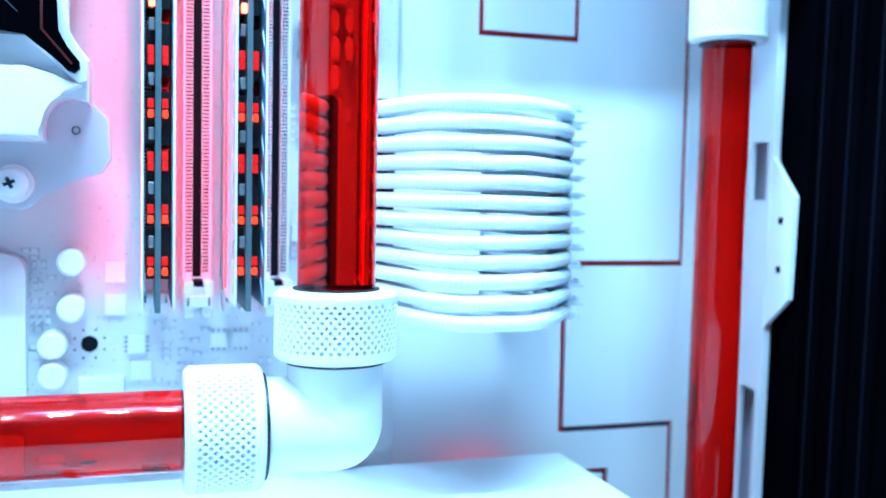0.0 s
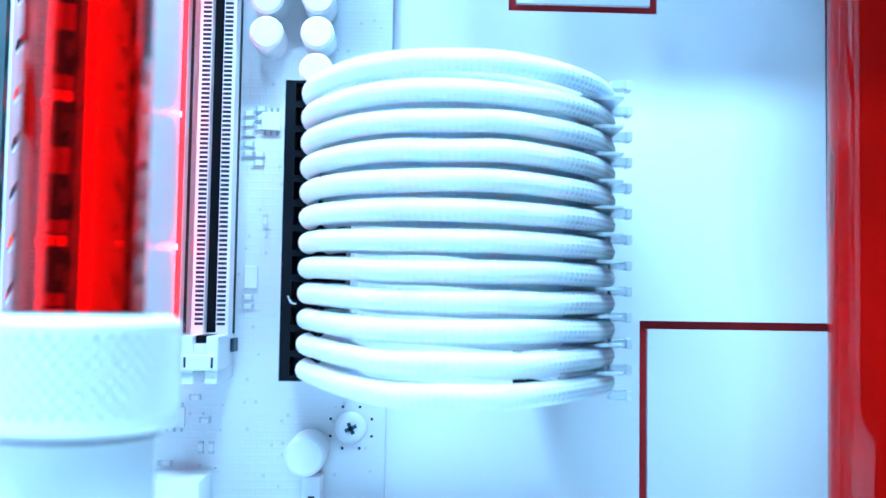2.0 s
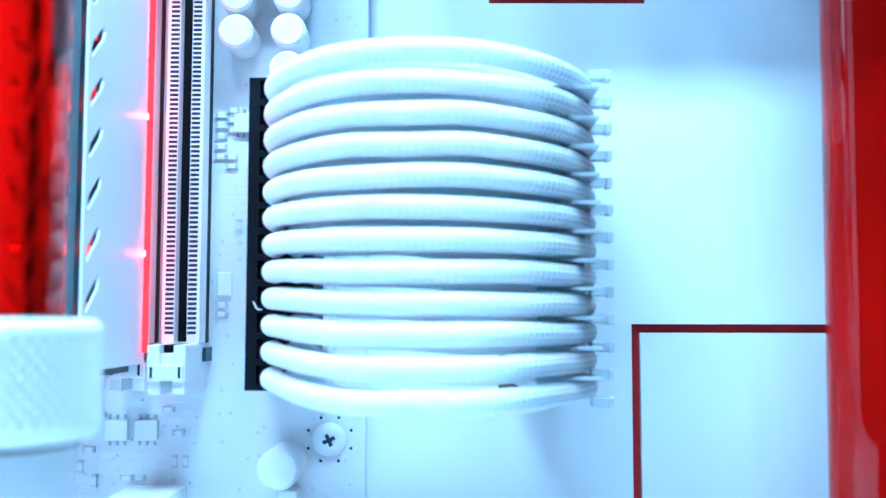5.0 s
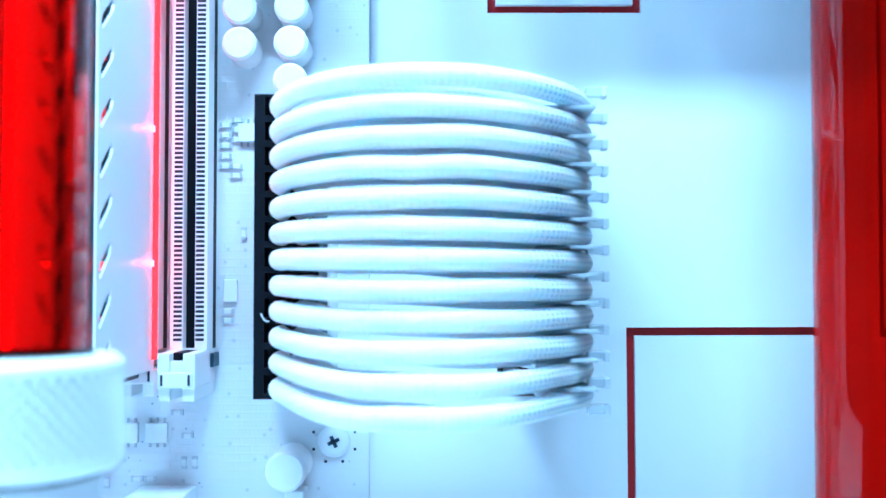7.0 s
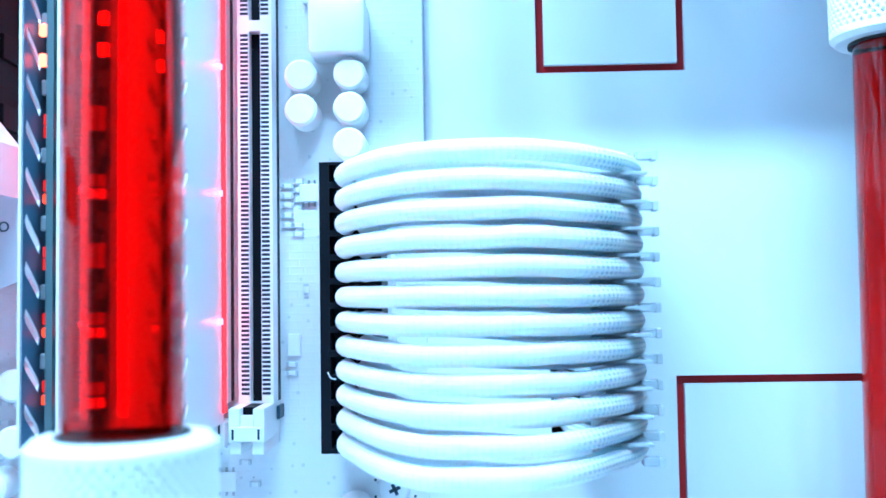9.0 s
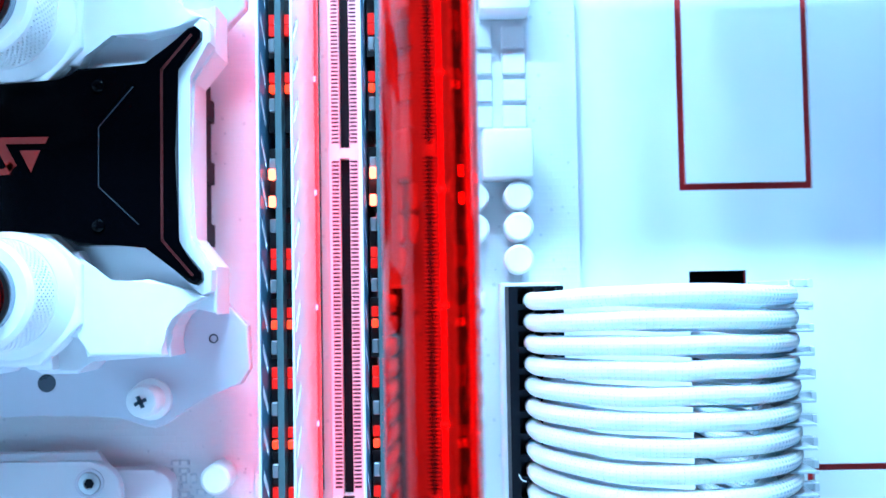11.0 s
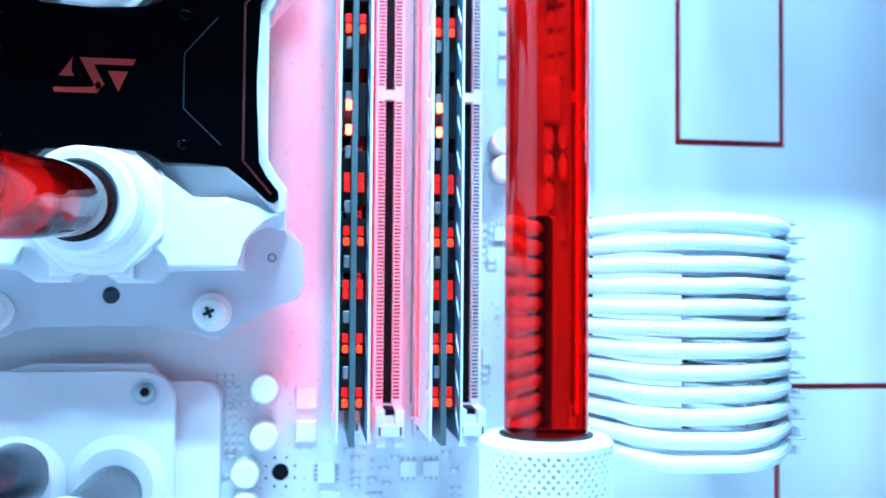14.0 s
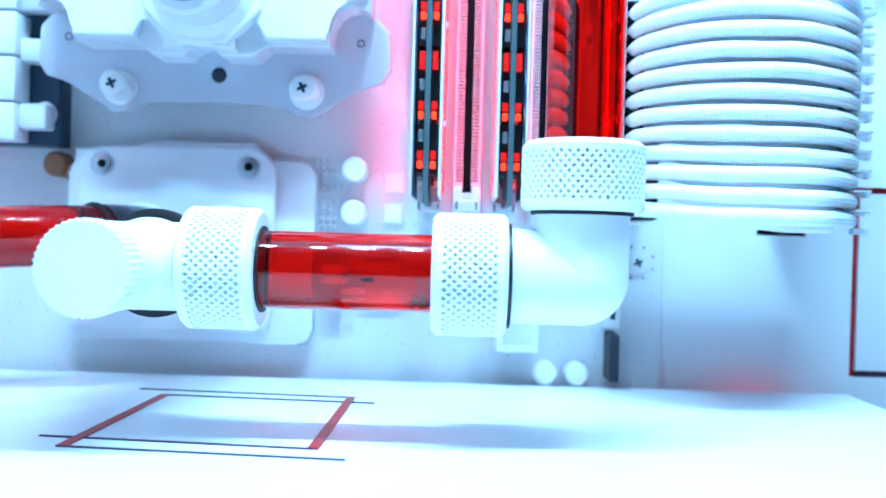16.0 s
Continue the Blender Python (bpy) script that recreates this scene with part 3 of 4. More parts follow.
# ---- memory sticks ----
def louvred(xa, xb, top, foot, z0, n, pitch, rising):
    """An upright plate between xa and xb, with n slanted cut-outs along its upper edge."""
    bm = bmesh.new()

    def quad(*c):
        for xx in (xa, xb):
            bm.faces.new([bm.verts.new((xx, y, z)) for y, z in c])

    def side(a, b):
        bm.faces.new([bm.verts.new(p) for p in ((xa, *a), (xb, *a), (xb, *b), (xa, *b))])

    for k in range(n):
        a, b = z0 + pitch * k, z0 + pitch * (k + 1)
        outer = [(top, a), (top, b), (248.0, b), (248.0, a)]
        near, far = (0.4, 4.5) if rising else (4.5, 0.4)
        inner = [(241.2, a + near + 0.2), (240.8, a + near + 1.3), (241.4, a + near + 2.7), (246.0, a + far + 2.6), (246.6, a + far + 1.6), (246.0, a + far + 0.2)]
        quad(outer[0], outer[1], inner[2], inner[1], inner[0])
        quad(outer[1], outer[2], inner[3], inner[2])
        quad(outer[2], outer[3], inner[5], inner[4], inner[3])
        quad(outer[3], outer[0], inner[0], inner[5])
        for i in range(6):
            side(inner[i], inner[(i + 1) % 6])
        quad((248.0, a), (248.0, b), (foot, b), (foot, a))
        side((top, a), (top, b))
        side((foot, a), (foot, b))
    side((top, z0), (foot, z0))
    side((top, z0 + pitch * n), (foot, z0 + pitch * n))
    bmesh.ops.remove_doubles(bm, verts=bm.verts, dist=0.001)
    return bm


def memory_stick(x):
    """Two white spreaders with slanted cut-outs, a dark board between them and red diodes along its edge."""
    z0, n, pitch = 46.5, 17, 7.84
    foot = 269.6
    stick = thing("memory_stick", (x, 272, z0), "white memory stick with slanted cut-outs and glowing red diodes", "memory module", "memory sticks in the sockets")
    for s in (-1, 1):
        for xa, xb, lo, material, name, label in ((x + s * 2.98, x + s * 3.4, 239.6, WHITE_STEEL, "heat_spreader", "white spreader with slanted cut-outs"), (x + s * 2.82, x + s * 2.94, 240.2, RAM_LINING, "lining", "blue lining of the spreader")):
            part(name, louvred(xa, xb, lo, foot, z0, n, pitch, s > 0), material, stick, label)
        part("light_bar", B(*sorted((x + s * 3.41, x + s * (3.8 if s > 0 else 3.47))), (268.2 if s > 0 else 261.0), (270.4 if s > 0 else 263.8), z0 + 2, z0 + 131), LED_BAR, stick, "glowing red light bar")
    spot = part("light_spot", B(x + 3.42, x + 3.8, 267.6, 268.1, z0 + 18.9, z0 + 20.1, bevel=0.1, seg=1), LED_SPOT, stick, "bright pink-red light spot")
    for k in range(1, 5):
        repeat(spot, stick, 0, 0, 24.7 * k)
    part("module_board", B(x - 0.6, x + 0.6, 243.6, 274.5, 45.0, 180.0), RAM_PCB, stick, "slate green circuit board")
    for s in (-1, 1):
        first_chip = part("memory_chip", B(*sorted((x + s * 0.65, x + s * 2.45)), 247.5, 264, 52, 63.5), RAM_DARK, stick, "black memory chip")
        for k in range(1, 9):
            repeat(first_chip, stick, 0, 0, 14.6 * k)
        dull = part("diode", B(x + s * 1.5 - 0.65, x + s * 1.5 + 0.65, 245.8, 246.8, 55.0, 57.0, bevel=0.15, seg=1), LED_RED, stick, "dim red diode")
        warm = part("diode", B(x + s * 1.5 - 0.6, x + s * 1.5 + 0.6, 245.4, 246.6, 52.9, 54.6, bevel=0.25, seg=1), LED_WARM, stick, "warm red diode")
        for k in range(1, 11):
            if k not in (5, 6):
                repeat(dull, stick, 0, 0, 11.35 * k)
                repeat(warm if k % 2 else dull, stick, 0, 0, 11.35 * k - (0 if k % 2 else 2.1))
    clip = part("clip", B(x - 2.0, x - 0.7, 244.6, 245.8, 59.0, 61.6, bevel=0.2, seg=1), LEAD, stick, "small pale clip")
    for k in range(1, 11):
        repeat(clip, stick, 0, 0, 11.6 * k)
    for z in (111.2, 116.4):
        part("bright_diode", B(x - 2.0, x - 0.7, 243.4, 244.4, z - 1.1, z + 1.1, bevel=0.3), LED_HOT, stick, "bright red diode")
    return stick


stick = memory_stick(SLOTS[0])
copy_thing(stick, Matrix.Translation(Vector((SLOTS[2], 272, 46.5)) * MM))

# ---- the main power cable ----
cable = thing("power_cable", (56, 266, 68), "white braided power cable in a black plug, arching into the panel", "cable")
plug = slab(50.6, 61.6, 42.8, 94.4, [(u, u + 3.4, 42.8 + 0.9 + 4.28 * k, 42.8 + 0.9 + 4.28 * k + 3.2) for k in range(12) for u in (52.4, 56.9)], 254.4, 258, lambda u, v, d: (u, d, v))
plug_ob = part("plug", plug, BLACK_PLASTIC, cable, "black plug housing")
part("plug_body", B(50.6, 61.6, 258.0, 268, 42.8, 94.4), BLACK_PLASTIC, plug_ob)
part("power_socket", B(49.8, 62.4, 267, G_BOARD, 42.0, 95.2, bevel=0.3), WHITE_PLASTIC, board, "white power socket")
random.seed(11)
for row in range(2):
    for k in range(12):
        za, zm, zr = 45.0 + 4.22 * k, 43.2 + 4.48 * k, 43.5 + 4.40 * k
        j = [random.uniform(-0.17, 0.17) for _ in range(6)]
        low = 4.5 * max(0.0, 1 - k / 3)
        if row == 0:
            pts = [(55.4, 260, za), (55.4, 254, za), (55.9, 249.0, za), (58.2, 243.4, za * 0.85 + zm * 0.15), (63.4, 236.8 - 0.6 * low, zm * 0.6 + za * 0.4), (70.0, 232.8 + j[0] - low, zm + j[1]), (78.0, 231.3 - low, zm + j[2] * 0.6), (86, 232.0 + j[3] - low, zm + j[4]),
                   (93.4, 235.0 - 0.6 * low, zr * 0.5 + zm * 0.5 + j[5]), (99.2, 239.8, zr), (103.6, 246.6, zr), (106.2, 255, zr + j[1]), (105.8, 265, zr + j[2]), (103.6, 276, zr), (102.6, 296, zr)]
        else:
            pts = [(58.8, 260, za), (58.8, 255, za), (59.4, 251.0, za), (62.0, 246.0, za * 0.85 + zm * 0.15), (67, 240.2 + j[1], zm - 0.2), (77, 236.2, zm + j[3] * 1.6 - 0.55), (86, 237.0, zm + j[4] * 1.6 - 1.0), (94.2, 241.4, zr - 1.3),
                   (99.6, 249, zr - 1.1), (101.0, 258, zr - 0.7), (99.8, 268, zr), (97.4, 279, zr), (97, 296, zr)]
        part("wire", sweep(spline(pts, 7), 1.75 if row == 0 else 1.70, 16, uv=True), BRAID, cable, smooth=True)
part("loose_thread", sweep([(51.9, 254.1, 57.2), (52.35, 253.9, 56.3), (52.7, 253.8, 56.0), (53.4, 253.5, 55.9)], 0.12, 6), WHITE_PLASTIC, cable, "loose white thread on the plug")
comb = part("cable_comb", B(97.8, 105.6, 252.0, 252.6, 42.0, 94.6, bevel=0.15, seg=1), CLEAR_COMB, cable, "clear plastic cable comb")
for k in range(13):
    z = 41.3 + 4.40 * k
    lean = random.uniform(-0.15, 0.15)
    if 0 < k < 12:
        part("tooth", B(95.0, 106.6, 242.0, 252.0, z - 0.28 + lean, z + 0.28 + lean, bevel=0.1, seg=1), CLEAR_COMB, comb)
    tab_part = part("tab", B(106.4, 109.4, 251.2, 253.6, z - 0.75, z + 0.75, bevel=0.15, seg=1), CLEAR_COMB, comb)
    part("tab_end", B(109.1, 110.1, 251.0, 253.8, z - 0.9, z + 0.8, bevel=0.15, seg=1), PALE, tab_part, "thicker grey tip")

# ---- cooling: processor block ----
CX, CZ = -47.0, 121.0


def four(quarter):
    """An outline from its lower half on the +x side, mirrored to all four quarters; the quarter runs from the middle height outwards to the foot."""
    low = [(CX + x, CZ + z) for x, z in quarter]
    lowl = [(CX - x, CZ + z) for x, z in reversed(quarter)]
    upl = [(CX - x, CZ - z) for x, z in quarter]
    up = [(CX + x, CZ - z) for x, z in reversed(quarter)]
    out = []
    for p in low + lowl + upl + up:
        if not out or (Vector(p) - Vector(out[-1])).length > 0.01:
            out.append(p)
    if (Vector(out[0]) - Vector(out[-1])).length < 0.01:
        out.pop()
    return out


block = thing("processor_block", (CX, 276, CZ), "white water block with a glossy black cover, on the processor", "water block")
bracket_q = [(30, -1), (30, -26), (38, -28), (43.2, -33.5), (43.6, -42.5), (41.6, -45.6), (34.8, -47.4), (26.0, -53.6), (24, -54.4), (21.4, -54.0), (16.2, -51.4), (0, -51.4)]
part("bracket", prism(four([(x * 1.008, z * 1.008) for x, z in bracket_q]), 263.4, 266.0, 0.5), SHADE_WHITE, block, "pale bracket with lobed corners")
body_q = [(35.0, -1), (35.0, -15.9), (39.6, -21.6), (39.6, -31.2), (37.8, -29.9), (35.8, -29.4), (33.6, -29.9), (31.8, -31.3), (30.4, -33.6), (30.0, -36.2), (30.3, -39.4), (14.9, -39.4), (12.0, -42.4), (4.6, -42.4), (3.4, -40.8), (1.8, -39.6), (0, -39.2)]
part("body", prism(four(body_q), 252.6, 263.4, 0.6, 2), WHITE_MOULD, block, "white moulded body")
for t in (-1, 1):
    half = [(0.6, -38.8), (2.0, -39.4), (3.8, -41.2), (8.4, -41.4), (8.0, -37.6), (11.6, -34.0), (14.2, -34.4), (15.2, -38.9), (29.8, -38.9), (29.5, -36.0), (30.0, -33.4), (31.5, -30.9), (33.4, -29.5), (35.8, -28.9), (38.4, -27.6), (33.5, -25.8), (27.0, -24.0), (20.0, -25.0), (15.5, -21.5), (13.6, -18.2)]
    shape = [(CX + x, CZ - t * z) for x, z in half] + [(CX - x, CZ - t * z) for x, z in reversed(half)]
    part("shoulder", prism(shape, 248.8, 252.8, 0.8, 3), WHITE_MOULD, block, "raised white shoulder under a fitting")
    frame_shape = [(35.0, 15.9), (39.6, 22.4), (39.4, 26.6), (37.6, 27.4), (27.0, 17.4), (27.0, -17.4), (37.6, -27.4), (39.4, -26.6), (39.6, -22.4), (35.0, -15.9)]
    part("rim", prism([(CX + t * x, CZ + z) for x, z in frame_shape], 249.0, 252.8, 0.5), WHITE_MOULD, block, "white rim round the cover", smooth=True)
part("base", B(CX - 27, CX + 27, 265.8, G_BOARD, CZ - 27, CZ + 27, bevel=0.5), WHITE_MOULD, block)
cover_q = [(33.2, -1), (33.2, -17.0), (38.0, -22.9), (38.1, -24.4), (37.0, -25.4), (35.6, -24.9), (27.6, -17.3), (14.0, -17.3), (10.6, -14.4), (0, -14.4)]
cover = part("cover", prism(four(cover_q), 246.8, 253.0, 0.7, 3), BLACK_GLOSS, block, "glossy black cover", smooth=False)


def flat_line(points, w, y0, y1, material, name, parent, label=""):
    bm = bmesh.new()
    for (ax, az), (bx, bz) in zip(points, points[1:]):
        d = Vector((bx - ax, bz - az)).normalized()
        n = Vector((-d.y, d.x)) * w / 2
        a, b = Vector((ax, az)) - d * w * 0.3, Vector((bx, bz)) + d * w * 0.3
        sub = prism([a + n, b + n, b - n, a - n], y0, y1)
        me = bpy.data.meshes.new("line")
        sub.to_mesh(me)
        sub.free()
        bm.from_mesh(me)
        bpy.data.meshes.remove(me)
    part(name, bm, material, parent, label)


for s in (-1, 1):
    flat_line([(CX + s * 36.4, CZ + 23.4), (CX + s * 30.6, CZ + 16.6), (CX + s * 30.6, CZ - 16.6), (CX + s * 36.4, CZ - 23.4)], 0.5, 246.62, 246.9, LINE_RED, "edge_line", cover, "thin dark red line")
    flat_line([(CX + s * 25.0, CZ + 13.4), (CX + s * 18.3, CZ + 5.6), (CX + s * 18.3, CZ - 6.0), (CX + s * 26.0, CZ - 13.4)], 0.22, 246.7, 246.9, GREY_METAL, "inner_line", cover, "thin grey line")
    for t in (-1, 1):
        part("cover_bolt", L((CX + s * 18.3, 246.9, CZ + t * 13.6), (0, -1, 0), [(0, 1.3), (0.5, 1.2), (0.8, 0.7)], seg=20), BLACK_GLOSS, cover, "small glossy black bolt", smooth=True)
for outline in ([(-53.6, 121.0), (-50.6, 121.0), (-51.2, 122.2), (-51.0, 124.8)], [(-54.8, 118.6), (-54.4, 117.6), (-46.0, 117.6), (-45.0, 119.4), (-45.8, 120.2), (-47.0, 118.8)],
                [(-49.6, 124.9), (-38.4, 124.9), (-39.0, 123.6), (-46.8, 123.6), (-44.6, 119.4), (-46.0, 118.2)], [(-44.0, 122.3), (-40.0, 122.3), (-41.8, 118.0)]):
    part("emblem", prism(outline, 246.6, 246.9), LOGO_RED, cover, "plain red emblem shape")
for s in (-1, 1):
    for t in (-1, 1):
        screw("bracket_screw", CX + s * 23.1, 256.6, CZ + t * 48.6, 3.4, 3.0, block, WHITE_FITTING, 3.0)
        part("spacer", L((CX + s * 23.2, 263.6, CZ + t * 48.8), (0, -1, 0), [(0, 4.4), (0.9, 4.3), (1.1, 3.2), (4.4, 3.2)], seg=28), WHITE_FITTING, block, smooth=True)
        part("post", L((CX + s * 23.1, 265.9, CZ + t * 48.6), (0, 1, 0), [(0, 2.4), (G_BOARD - 265.9, 2.4)], seg=20), STEEL, block)
        ring_bm = ring(bmesh.new(), (CX + s * 36.3, 263.35, CZ + t * 36.4), (0, -1, 0), 0.7, 1.0, 0.15, 20)
        part("hole_rim", ring_bm, GREY_METAL, block, "small hole rim")
for t in (-1, 1):
    # A dark disc on the bracket stands in for the hole's shade.
    part("bracket_hole", L((CX + 1.3, 263.45, CZ + t * 45.1), (0, -1, 0), [(0, 1.9), (0.2, 1.9)], seg=24), GREY_METAL, block, "dark disc standing in for the hole in the bracket")


# ---- cooling: fittings ----
def knurled(at, way, r, length, parent, name="collar", rim=1.4, cols=46, hole=7.05, both=True, teeth=0.0):
    """A compression collar: smooth bevelled rims, and rows of small pyramid dents between them."""
    u, v, w = frame_of(way)
    bm = bmesh.new()

    def at_(a, h, q):
        return Vector(at) + w * h + (u * math.cos(a) + v * math.sin(a)) * q

    n = cols * 2
    low = [(0.0, hole), (0.0, r - 0.9), (0.9, r)] if both else [(0.0, hole), (0.0, r - 0.25), (0.25, r)]
    profile = low + [(rim, r), (rim + 0.01, r - 2.0 if not teeth else r), (length - rim - 0.01, r - 2.0 if not teeth else r), (length - rim, r), (length - 0.7, r), (length, r - 0.6), (length, hole)]
    rings = [[bm.verts.new(at_(math.tau * k / n, h, q - (teeth if teeth and k % 2 and q > hole + 1 else 0))) for k in range(n)] for h, q in profile]
    for a, b in zip(rings, rings[1:] + rings[:1]):
        for k in range(n):
            bm.faces.new((a[k], a[(k + 1) % n], b[(k + 1) % n], b[k]))
    if not teeth:
        da = math.tau / cols
        rows_ = max(2, int(round((length - 2 * rim) / 0.80)))
        dh = (length - 2 * rim) / (rows_ - 1)
        for j in range(rows_):
            h = rim + dh * j
            for k in range(cols):
                a = da * (k + 0.5 * (j % 2))
                c = [bm.verts.new(at_(a + x * da / 2, min(max(h + y * dh, rim), length - rim), r)) for x, y in ((-1, 0), (0, -1), (1, 0), (0, 1))]
                if j in (0, rows_ - 1):
                    bm.faces.new(c)
                    continue
                d = [bm.verts.new(at_(a + x * da / 2 * 0.66, h + y * dh * 0.66, r)) for x, y in ((-1, 0), (0, -1), (1, 0), (0, 1))]
                e = bm.verts.new(at_(a, h, r - 0.95))
                for i in range(4):
                    bm.faces.new((c[i], c[(i + 1) % 4], d[(i + 1) % 4], d[i]))
                    bm.faces.new((d[i], d[(i + 1) % 4], e))
    ob = part(name, bm, WHITE_FITTING, parent, "white knurled collar")
    return ob


def tube(points, label, r=6.9, seg=48, seals=()):
    line = points if len(points) == 2 else spline(points, 10)
    t = thing("coolant_tube", points[0], label, "tube", "red coolant tubes")
    part("tube", sweep(line, r, seg), ACRYLIC, t, "clear acrylic tube tinted by its red coolant", smooth=True)
    core = [Vector(q) for q in line]
    core[0], core[-1] = core[0] + (core[1] - core[0]).normalized() * 0.3, core[-1] + (core[-2] - core[-1]).normalized() * 0.3
    part("coolant", sweep(core, r * 0.80, seg), COOLANT, t, "red coolant", smooth=True)
    for at, way in seals:
        part("seal", ring(bmesh.new(), at, way, r + 0.02, r + 0.8, 0.6), BLACK_RUBBER, t, "black rubber seal")
    return t


TX, TY, TZ = 36.4, 197.3, 30.6
RC, RB = 10.9, 8.45
elbow = thing("elbow_fitting", (TX, TY, TZ - RB), "white right-angle fitting with two knurled collars", "fitting")
bend = bmesh.new()
lathe(bend, (TX, TY, 42.3), (0, 0, -1), [(0, RB - 0.3), (0.3, RB), (42.3 - TZ, RB)], seg=48)
lathe(bend, (23.2, TY, TZ), (1, 0, 0), [(0, RB - 0.3), (0.3, RB), (TX - 23.2, RB)], seg=48)
bmesh.ops.create_uvsphere(bend, u_segments=48, v_segments=24, radius=RB * 1.002, matrix=Matrix.Translation((TX, TY, TZ)))
part("body", bend, WHITE_FITTING, elbow, "smooth white elbow body", smooth=True)
part("seal", L((TX, TY, 42.35), (0, 0, -1), [(0, 9.1), (0.7, 9.1)], seg=40), BLACK_RUBBER, elbow, "black seal")
part("seal", L((23.1, TY, TZ), (1, 0, 0), [(0, 9.3), (0.8, 9.3)], seg=40), BLACK_RUBBER, elbow, "black seal")
knurled((TX, TY, 54.5), (0, 0, -1), RC, 12.2, elbow)
knurled((10.2, TY, TZ), (1, 0, 0), RC, 13.0, elbow)
tube([(TX, TY, 46), (TX, TY, 399.8)], "upright clear tube filled with red coolant, in a white fitting", seals=[((TX, TY, 54.2), (0, 0, 1))])
tube([(-24, TY, TZ), (14, TY, TZ)], "short level clear tube filled with red coolant between white fittings", seals=[((-20.4, TY, TZ), (1, 0, 0))])

tee = thing("tee_fitting", (-44.8, TY, 23), "white tee fitting with a knurled plug and collar", "fitting")
knurled((-20.2, TY, TZ), (-1, 0, 0), RC, 13.0, tee)
part("seal", L((-33.1, TY, TZ), (-1, 0, 0), [(0, 9.1), (0.6, 9.1)], seg=40), STEEL, tee, "thin bright ring")
arm = bmesh.new()
lathe(arm, (-33.6, TY, TZ), (-1, 0, 0), [(0, 7.9), (11.2, 7.9)], seg=48)
lathe(arm, (-44.8, 183.5, TZ), (0, 1, 0), [(0, 7.5), (0.3, 7.8), (24, 7.8), (26.0, 8.9), (29.0, 8.9), (29.3, 8.6)], seg=48)
part("body", arm, WHITE_FITTING, tee, "white tee body", smooth=True)
knurled((-44.8, 177.6, TZ), (0, 1, 0), 8.05, 5.6, tee, "plug", rim=0.5, cols=44, hole=0.01, both=False, teeth=0.35)
part("o_ring", L((-44.8, 213, TZ), (0, 1, 0), [(0, 9.4), (0.6, 10.7), (2.6, 10.7), (3.2, 9.4)], seg=48), BLACK_RUBBER, tee, "black o-ring", smooth=True)
part("neck", L((-44.8, 215.6, TZ + 0.4), (0, 1, 0), [(0, 9.3), (9, 9.3), (9.8, 8.4)], seg=48), WHITE_FITTING, tee, smooth=True)
part("adapter", L((-44.8, 225.2, TZ + 1.2), (0, 1, 0), [(0, 6.3), (40, 6.3)], seg=40), GREY_METAL, tee, "dark grey metal tube", smooth=True)

# ---- cooling: the lower block ----
low = thing("lower_block", (-58, 277, 35), "white water block with rounded corners and two ports", "water block")


def rounded(x0, x1, z0, z1, r, n=6):
    out = []
    for cx, cz, a0 in ((x1 - r, z0 + r, -90), (x1 - r, z1 - r, 0), (x0 + r, z1 - r, 90), (x0 + r, z0 + r, 180)):
        for k in range(n + 1):
            a = radians(a0 + 90 * k / n)
            out.append((cx + r * math.cos(a), cz + r * math.sin(a)))
    return out


part("backing_plate", prism(rounded(-86.5, -22.5, 8.5, 55.8, 4), 273.0, G_BOARD, 0.8), WHITE_MOULD, low, "white backing plate", smooth=True)
part("rim_plate", prism([(-84.5, 12), (-33.5, 12), (-33.5, 54), (-38.2, 60.2), (-66, 60.2), (-69, 58), (-84.5, 58)], 271.6, 273.2, 0.6), WHITE_MOULD, low, smooth=True)
part("top_plate", prism(rounded(-82.6, -32.4, 11.5, 58.4, 6.5), 269.6, 271.8, 0.7), WHITE_MOULD, low, "white top plate", smooth=True)
for x in (-76.6, -39.1):
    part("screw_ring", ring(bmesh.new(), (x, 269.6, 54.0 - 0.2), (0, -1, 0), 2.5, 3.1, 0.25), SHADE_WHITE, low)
    part("hex_screw", L((x, 269.6, 53.8), (0, -1, 0), [(0, 2.4), (0.4, 2.3), (0.5, 1.2), (0.2, 1.1)], seg=24), STEEL, low, smooth=True)
    # The recess is a black hexagon that stands in for its shade.
    part("hex_recess", L((x, 269.3, 53.8), (0, -1, 0), [(0, 1.1), (0.12, 1.1)], seg=6), BLACK_PLASTIC, low, "black hexagon standing in for the shaded recess")
for x in (-44.8, -66.4):
    part("port_boss", L((x, 269.8, 33.2), (0, -1, 0), [(0, 11.0), (1.0, 10.6), (2.6, 9.0), (3.4, 8.4)], seg=40), WHITE_MOULD, low, "white port boss", smooth=True)

left_fit = thing("port_fitting", (-67, 266, 36), "dark grey tube fitting on the lower block", "fitting")
part("sleeve", sweep(spline([(-66.0, 267.5, 35.8), (-66.2, 260, 35.8), (-67.6, 253, 35.7), (-69.4, 249.2, 35.6)], 6), 7.3, 32), GREY_METAL, left_fit, smooth=True)
tube([(-68.6, 250.6, 35.6), (-73, 244.6, 35.4), (-78, 241.0, 35.1), (-84, 238, 34.8), (-110, 229, 33.2), (-160, 216, 31)], "red coolant tube leaving the lower block", seals=[((-70.2, 248.3, 35.55), (-0.6, -0.8, 0))])


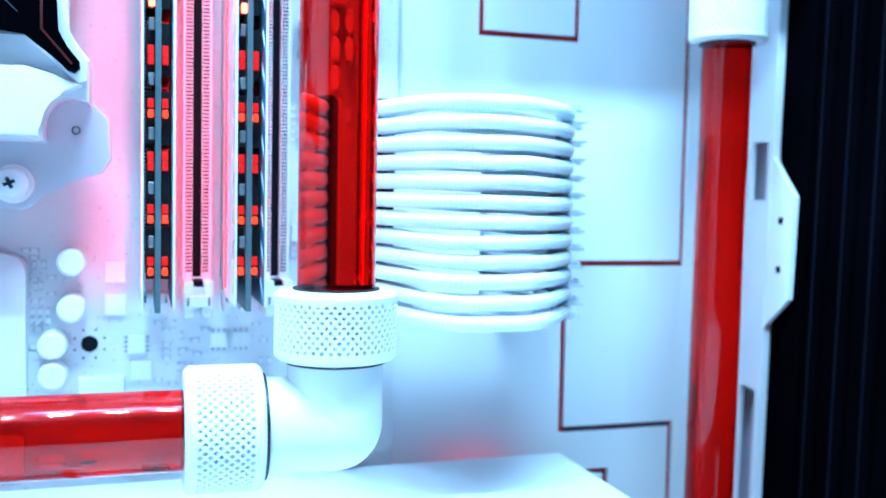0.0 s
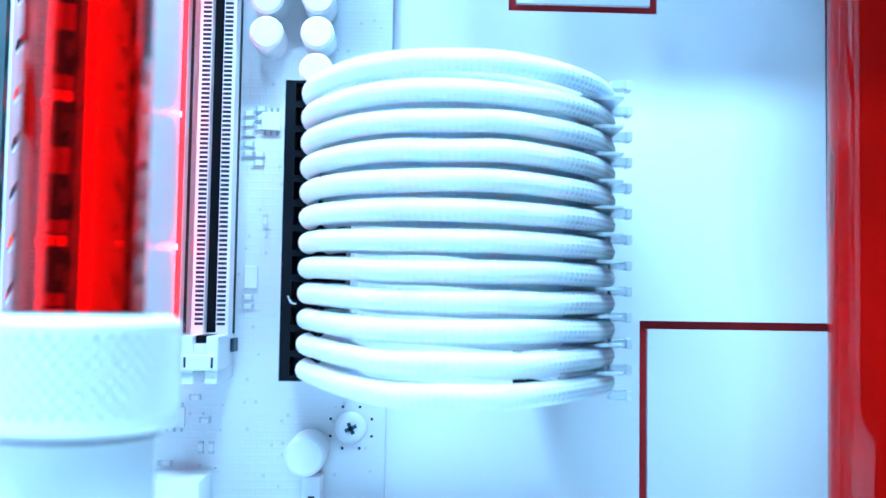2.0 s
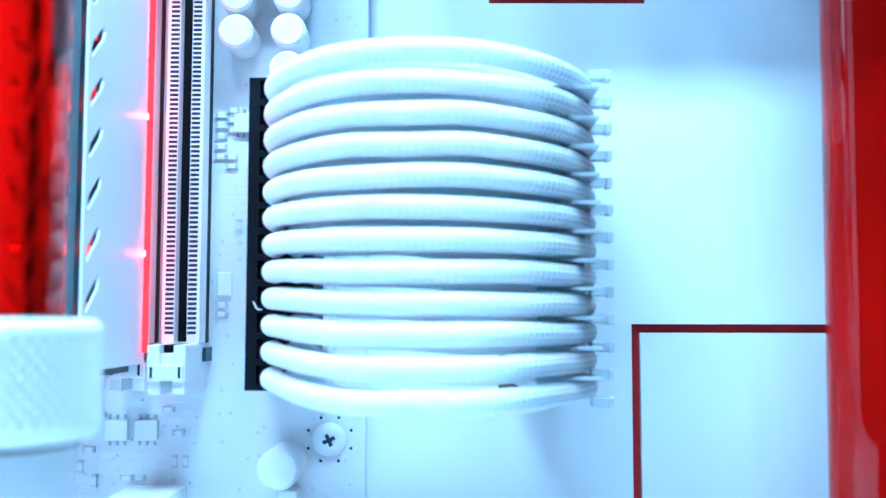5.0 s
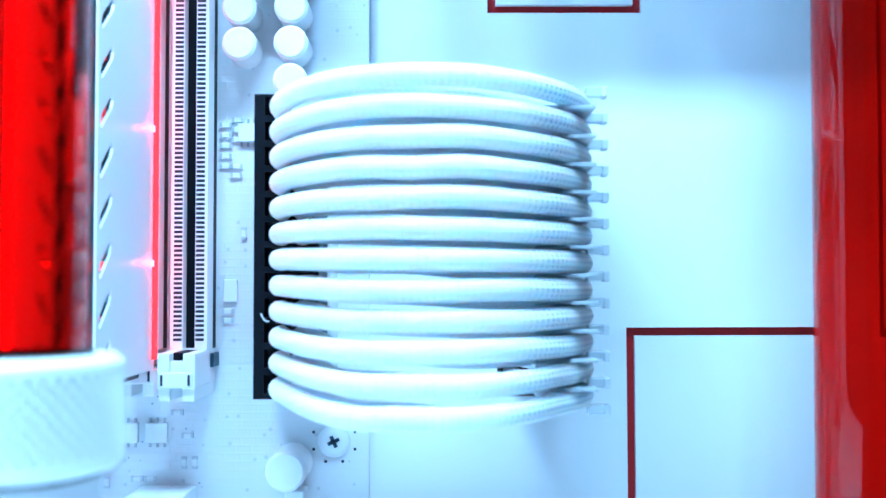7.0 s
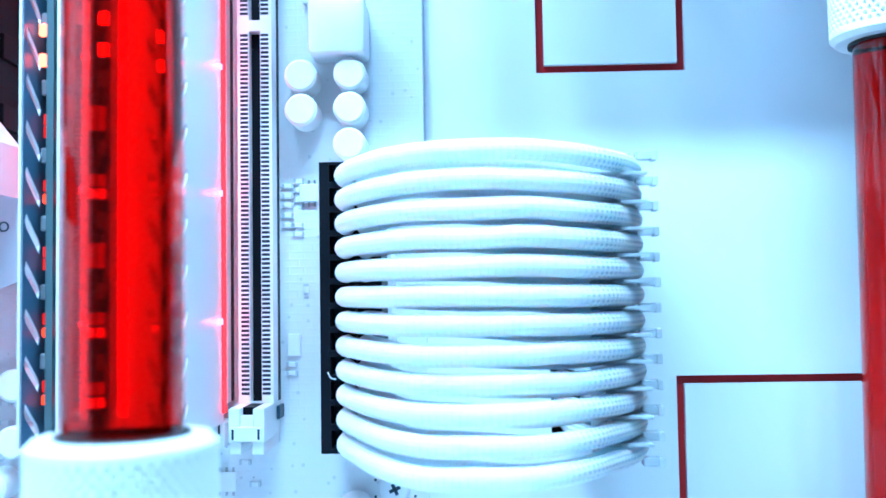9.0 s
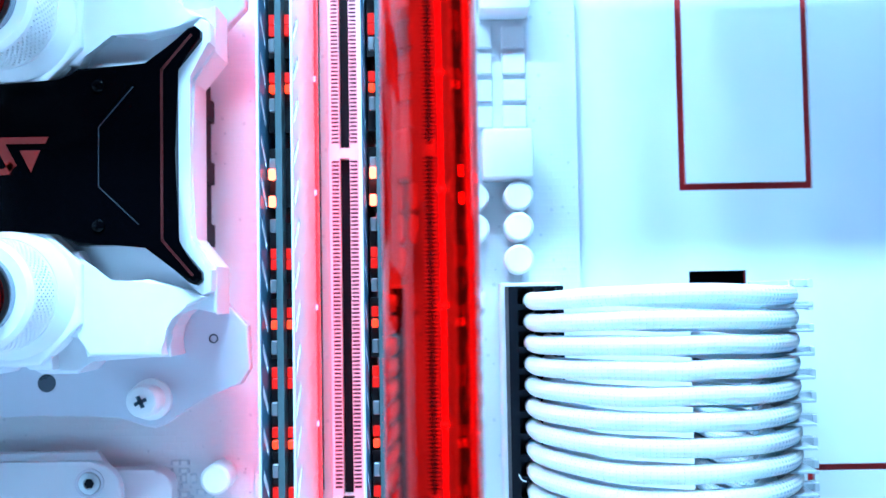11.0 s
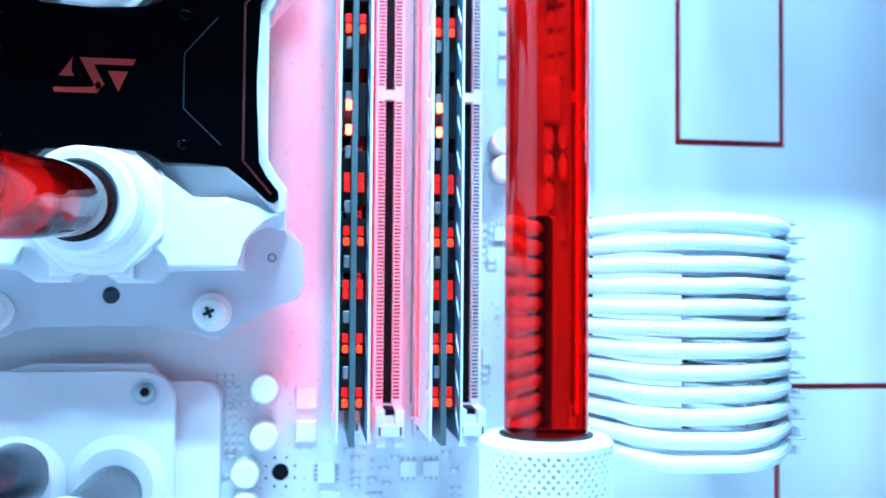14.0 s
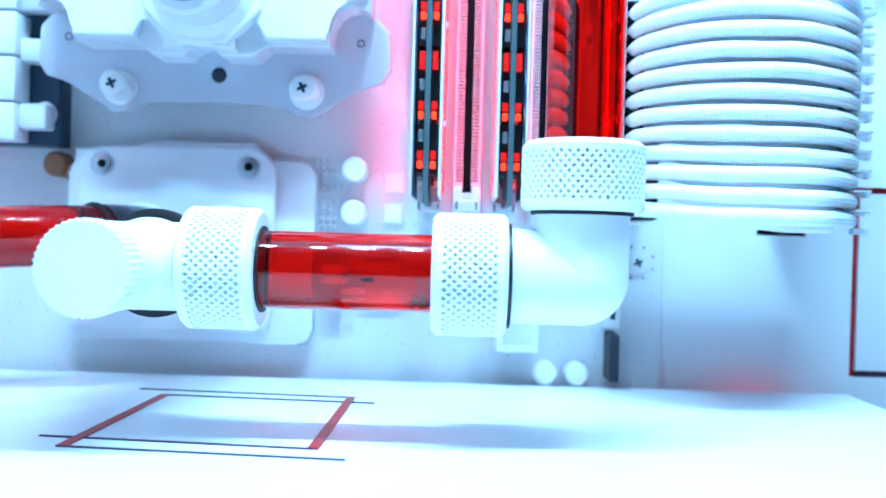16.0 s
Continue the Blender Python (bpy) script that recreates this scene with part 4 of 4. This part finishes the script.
def block_fitting(z, label):
    f = thing("collar_fitting", (CX + 1, 249, z), label, "fitting", "fittings on the processor block")
    part("foot", L((CX + 1, 250, z), (0, -1, 0), [(0, 14.2), (1.6, 13.4), (4.0, 11.6), (6.2, 10.8)], seg=48), WHITE_FITTING, f, "white flared foot", smooth=True)
    part("nut", prism([(CX + 1 + 14.8 * math.cos(math.tau * (k + 0.5) / 8), z + 14.8 * math.sin(math.tau * (k + 0.5) / 8)) for k in range(8)], 247.4, 250.2, 0.6), WHITE_FITTING, f, "white eight-sided nut")
    knurled((CX + 1, 232.8, z), (0, 1, 0), 10.6, 11.4, f, cols=56)
    part("sleeve", ring(bmesh.new(), (CX + 0.9, 238, z), (0, -1, 0.0), 6.95, 7.8, 7.0), SLEEVE_METAL, f, "grey metal sleeve")
    tube([(CX + 1, 242, z), (CX + 0.8, 232, z - 0.3), (CX, 218, z - 1.0), (CX - 1.6, 203, z - 2.0), (CX - 6, 182, z - 3), (CX - 22, 163, z - 4), (CX - 55, 152, z - 4), (CX - 140, 149, z - 4)], "red coolant tube curving away from the processor block", seals=[((CX + 0.75, 231.2, z - 0.35), (0, -1, 0))])


block_fitting(94.4, "white collar fitting at the foot of the processor block")
block_fitting(148.2, "white collar fitting at the head of the processor block")
bar = thing("socket_bar", (-16, 277, 121), "black notched bar on the board beside the processor block", "bar")
part("bar", B(-17.5, -14.6, 268, G_BOARD, 101, 141, bevel=0.3), BLACK_PLASTIC, bar)
for z in (107, 121, 135):
    part("notch", B(-14.8, -13.8, 269, G_BOARD, z - 2.5, z + 2.5, bevel=0.2), BLACK_PLASTIC, bar)

# ---- right-hand tube ----
RX, RY = 150.4, 251.0
tube([(RX - 0.8, RY, -69.5), (RX + 0.7, RY, 122)], "upright clear tube filled with red coolant beside the panel edge", r=6.45, seals=[((RX + 0.7, RY, 113.1), (0, 0, -1))])
right_fit = thing("collar_fitting", (RX + 0.7, RY, 113.6), "white knurled collar fitting on an upright tube", "fitting")
knurled((RX + 0.7, RY, 113.0), (0, 0, 1), 10.2, 14.2, right_fit, hole=6.5)
part("neck", L((RX + 0.7, RY, 127.6), (0, 0, 1), [(0, 8.4), (120, 8.4)], seg=40), WHITE_FITTING, right_fit, smooth=True)

# ---- parts along the board's far side ----
sink = thing("heatsink", (-104, 277, 75), "white finned heatsink with dark gaps", "heatsink")
part("base", B(-120, -88.2, 270.5, G_BOARD, 58, 102, bevel=0.5), NAVY, sink, "dark teal heatsink base")
for z0, z1 in ((58.5, 67.8), (68.3, 79.2), (79.8, 90.4), (91.0, 101.5)):
    part("fin_block", B(-119, -96, 262, 270.8, z0, z1, bevel=0.6), WHITE_MOULD, sink, "white fin block", smooth=True)
for z0, z1 in ((61.6, 68.0), (78.4, 84.2), (91.2, 97.0)):
    part("tooth", B(-96.2, -89.2, 264.5, 270.8, z0, z1, bevel=0.8), WHITE_MOULD, sink, "white tooth", smooth=True)
coil = thing("inductor", (-95, 277, 54), "small copper-brown inductor on the board", "inductor")
part("core", L((-90.2, G_BOARD, 53.6), (0, -1, 0), [(0, 3.3), (4.6, 3.3), (5.6, 2.6), (5.9, 1.2)], seg=28), COPPER, coil, smooth=True)
second = thing("inductor", (-84.6, 277, 52), "small copper-brown inductor on the board", "inductor")
part("core", L((-86.0, G_BOARD, 51.4), (0, -1, 0), [(0, 2.2), (3.8, 2.2), (4.6, 1.6), (4.8, 0.8)], seg=24), COPPER, second, smooth=True)
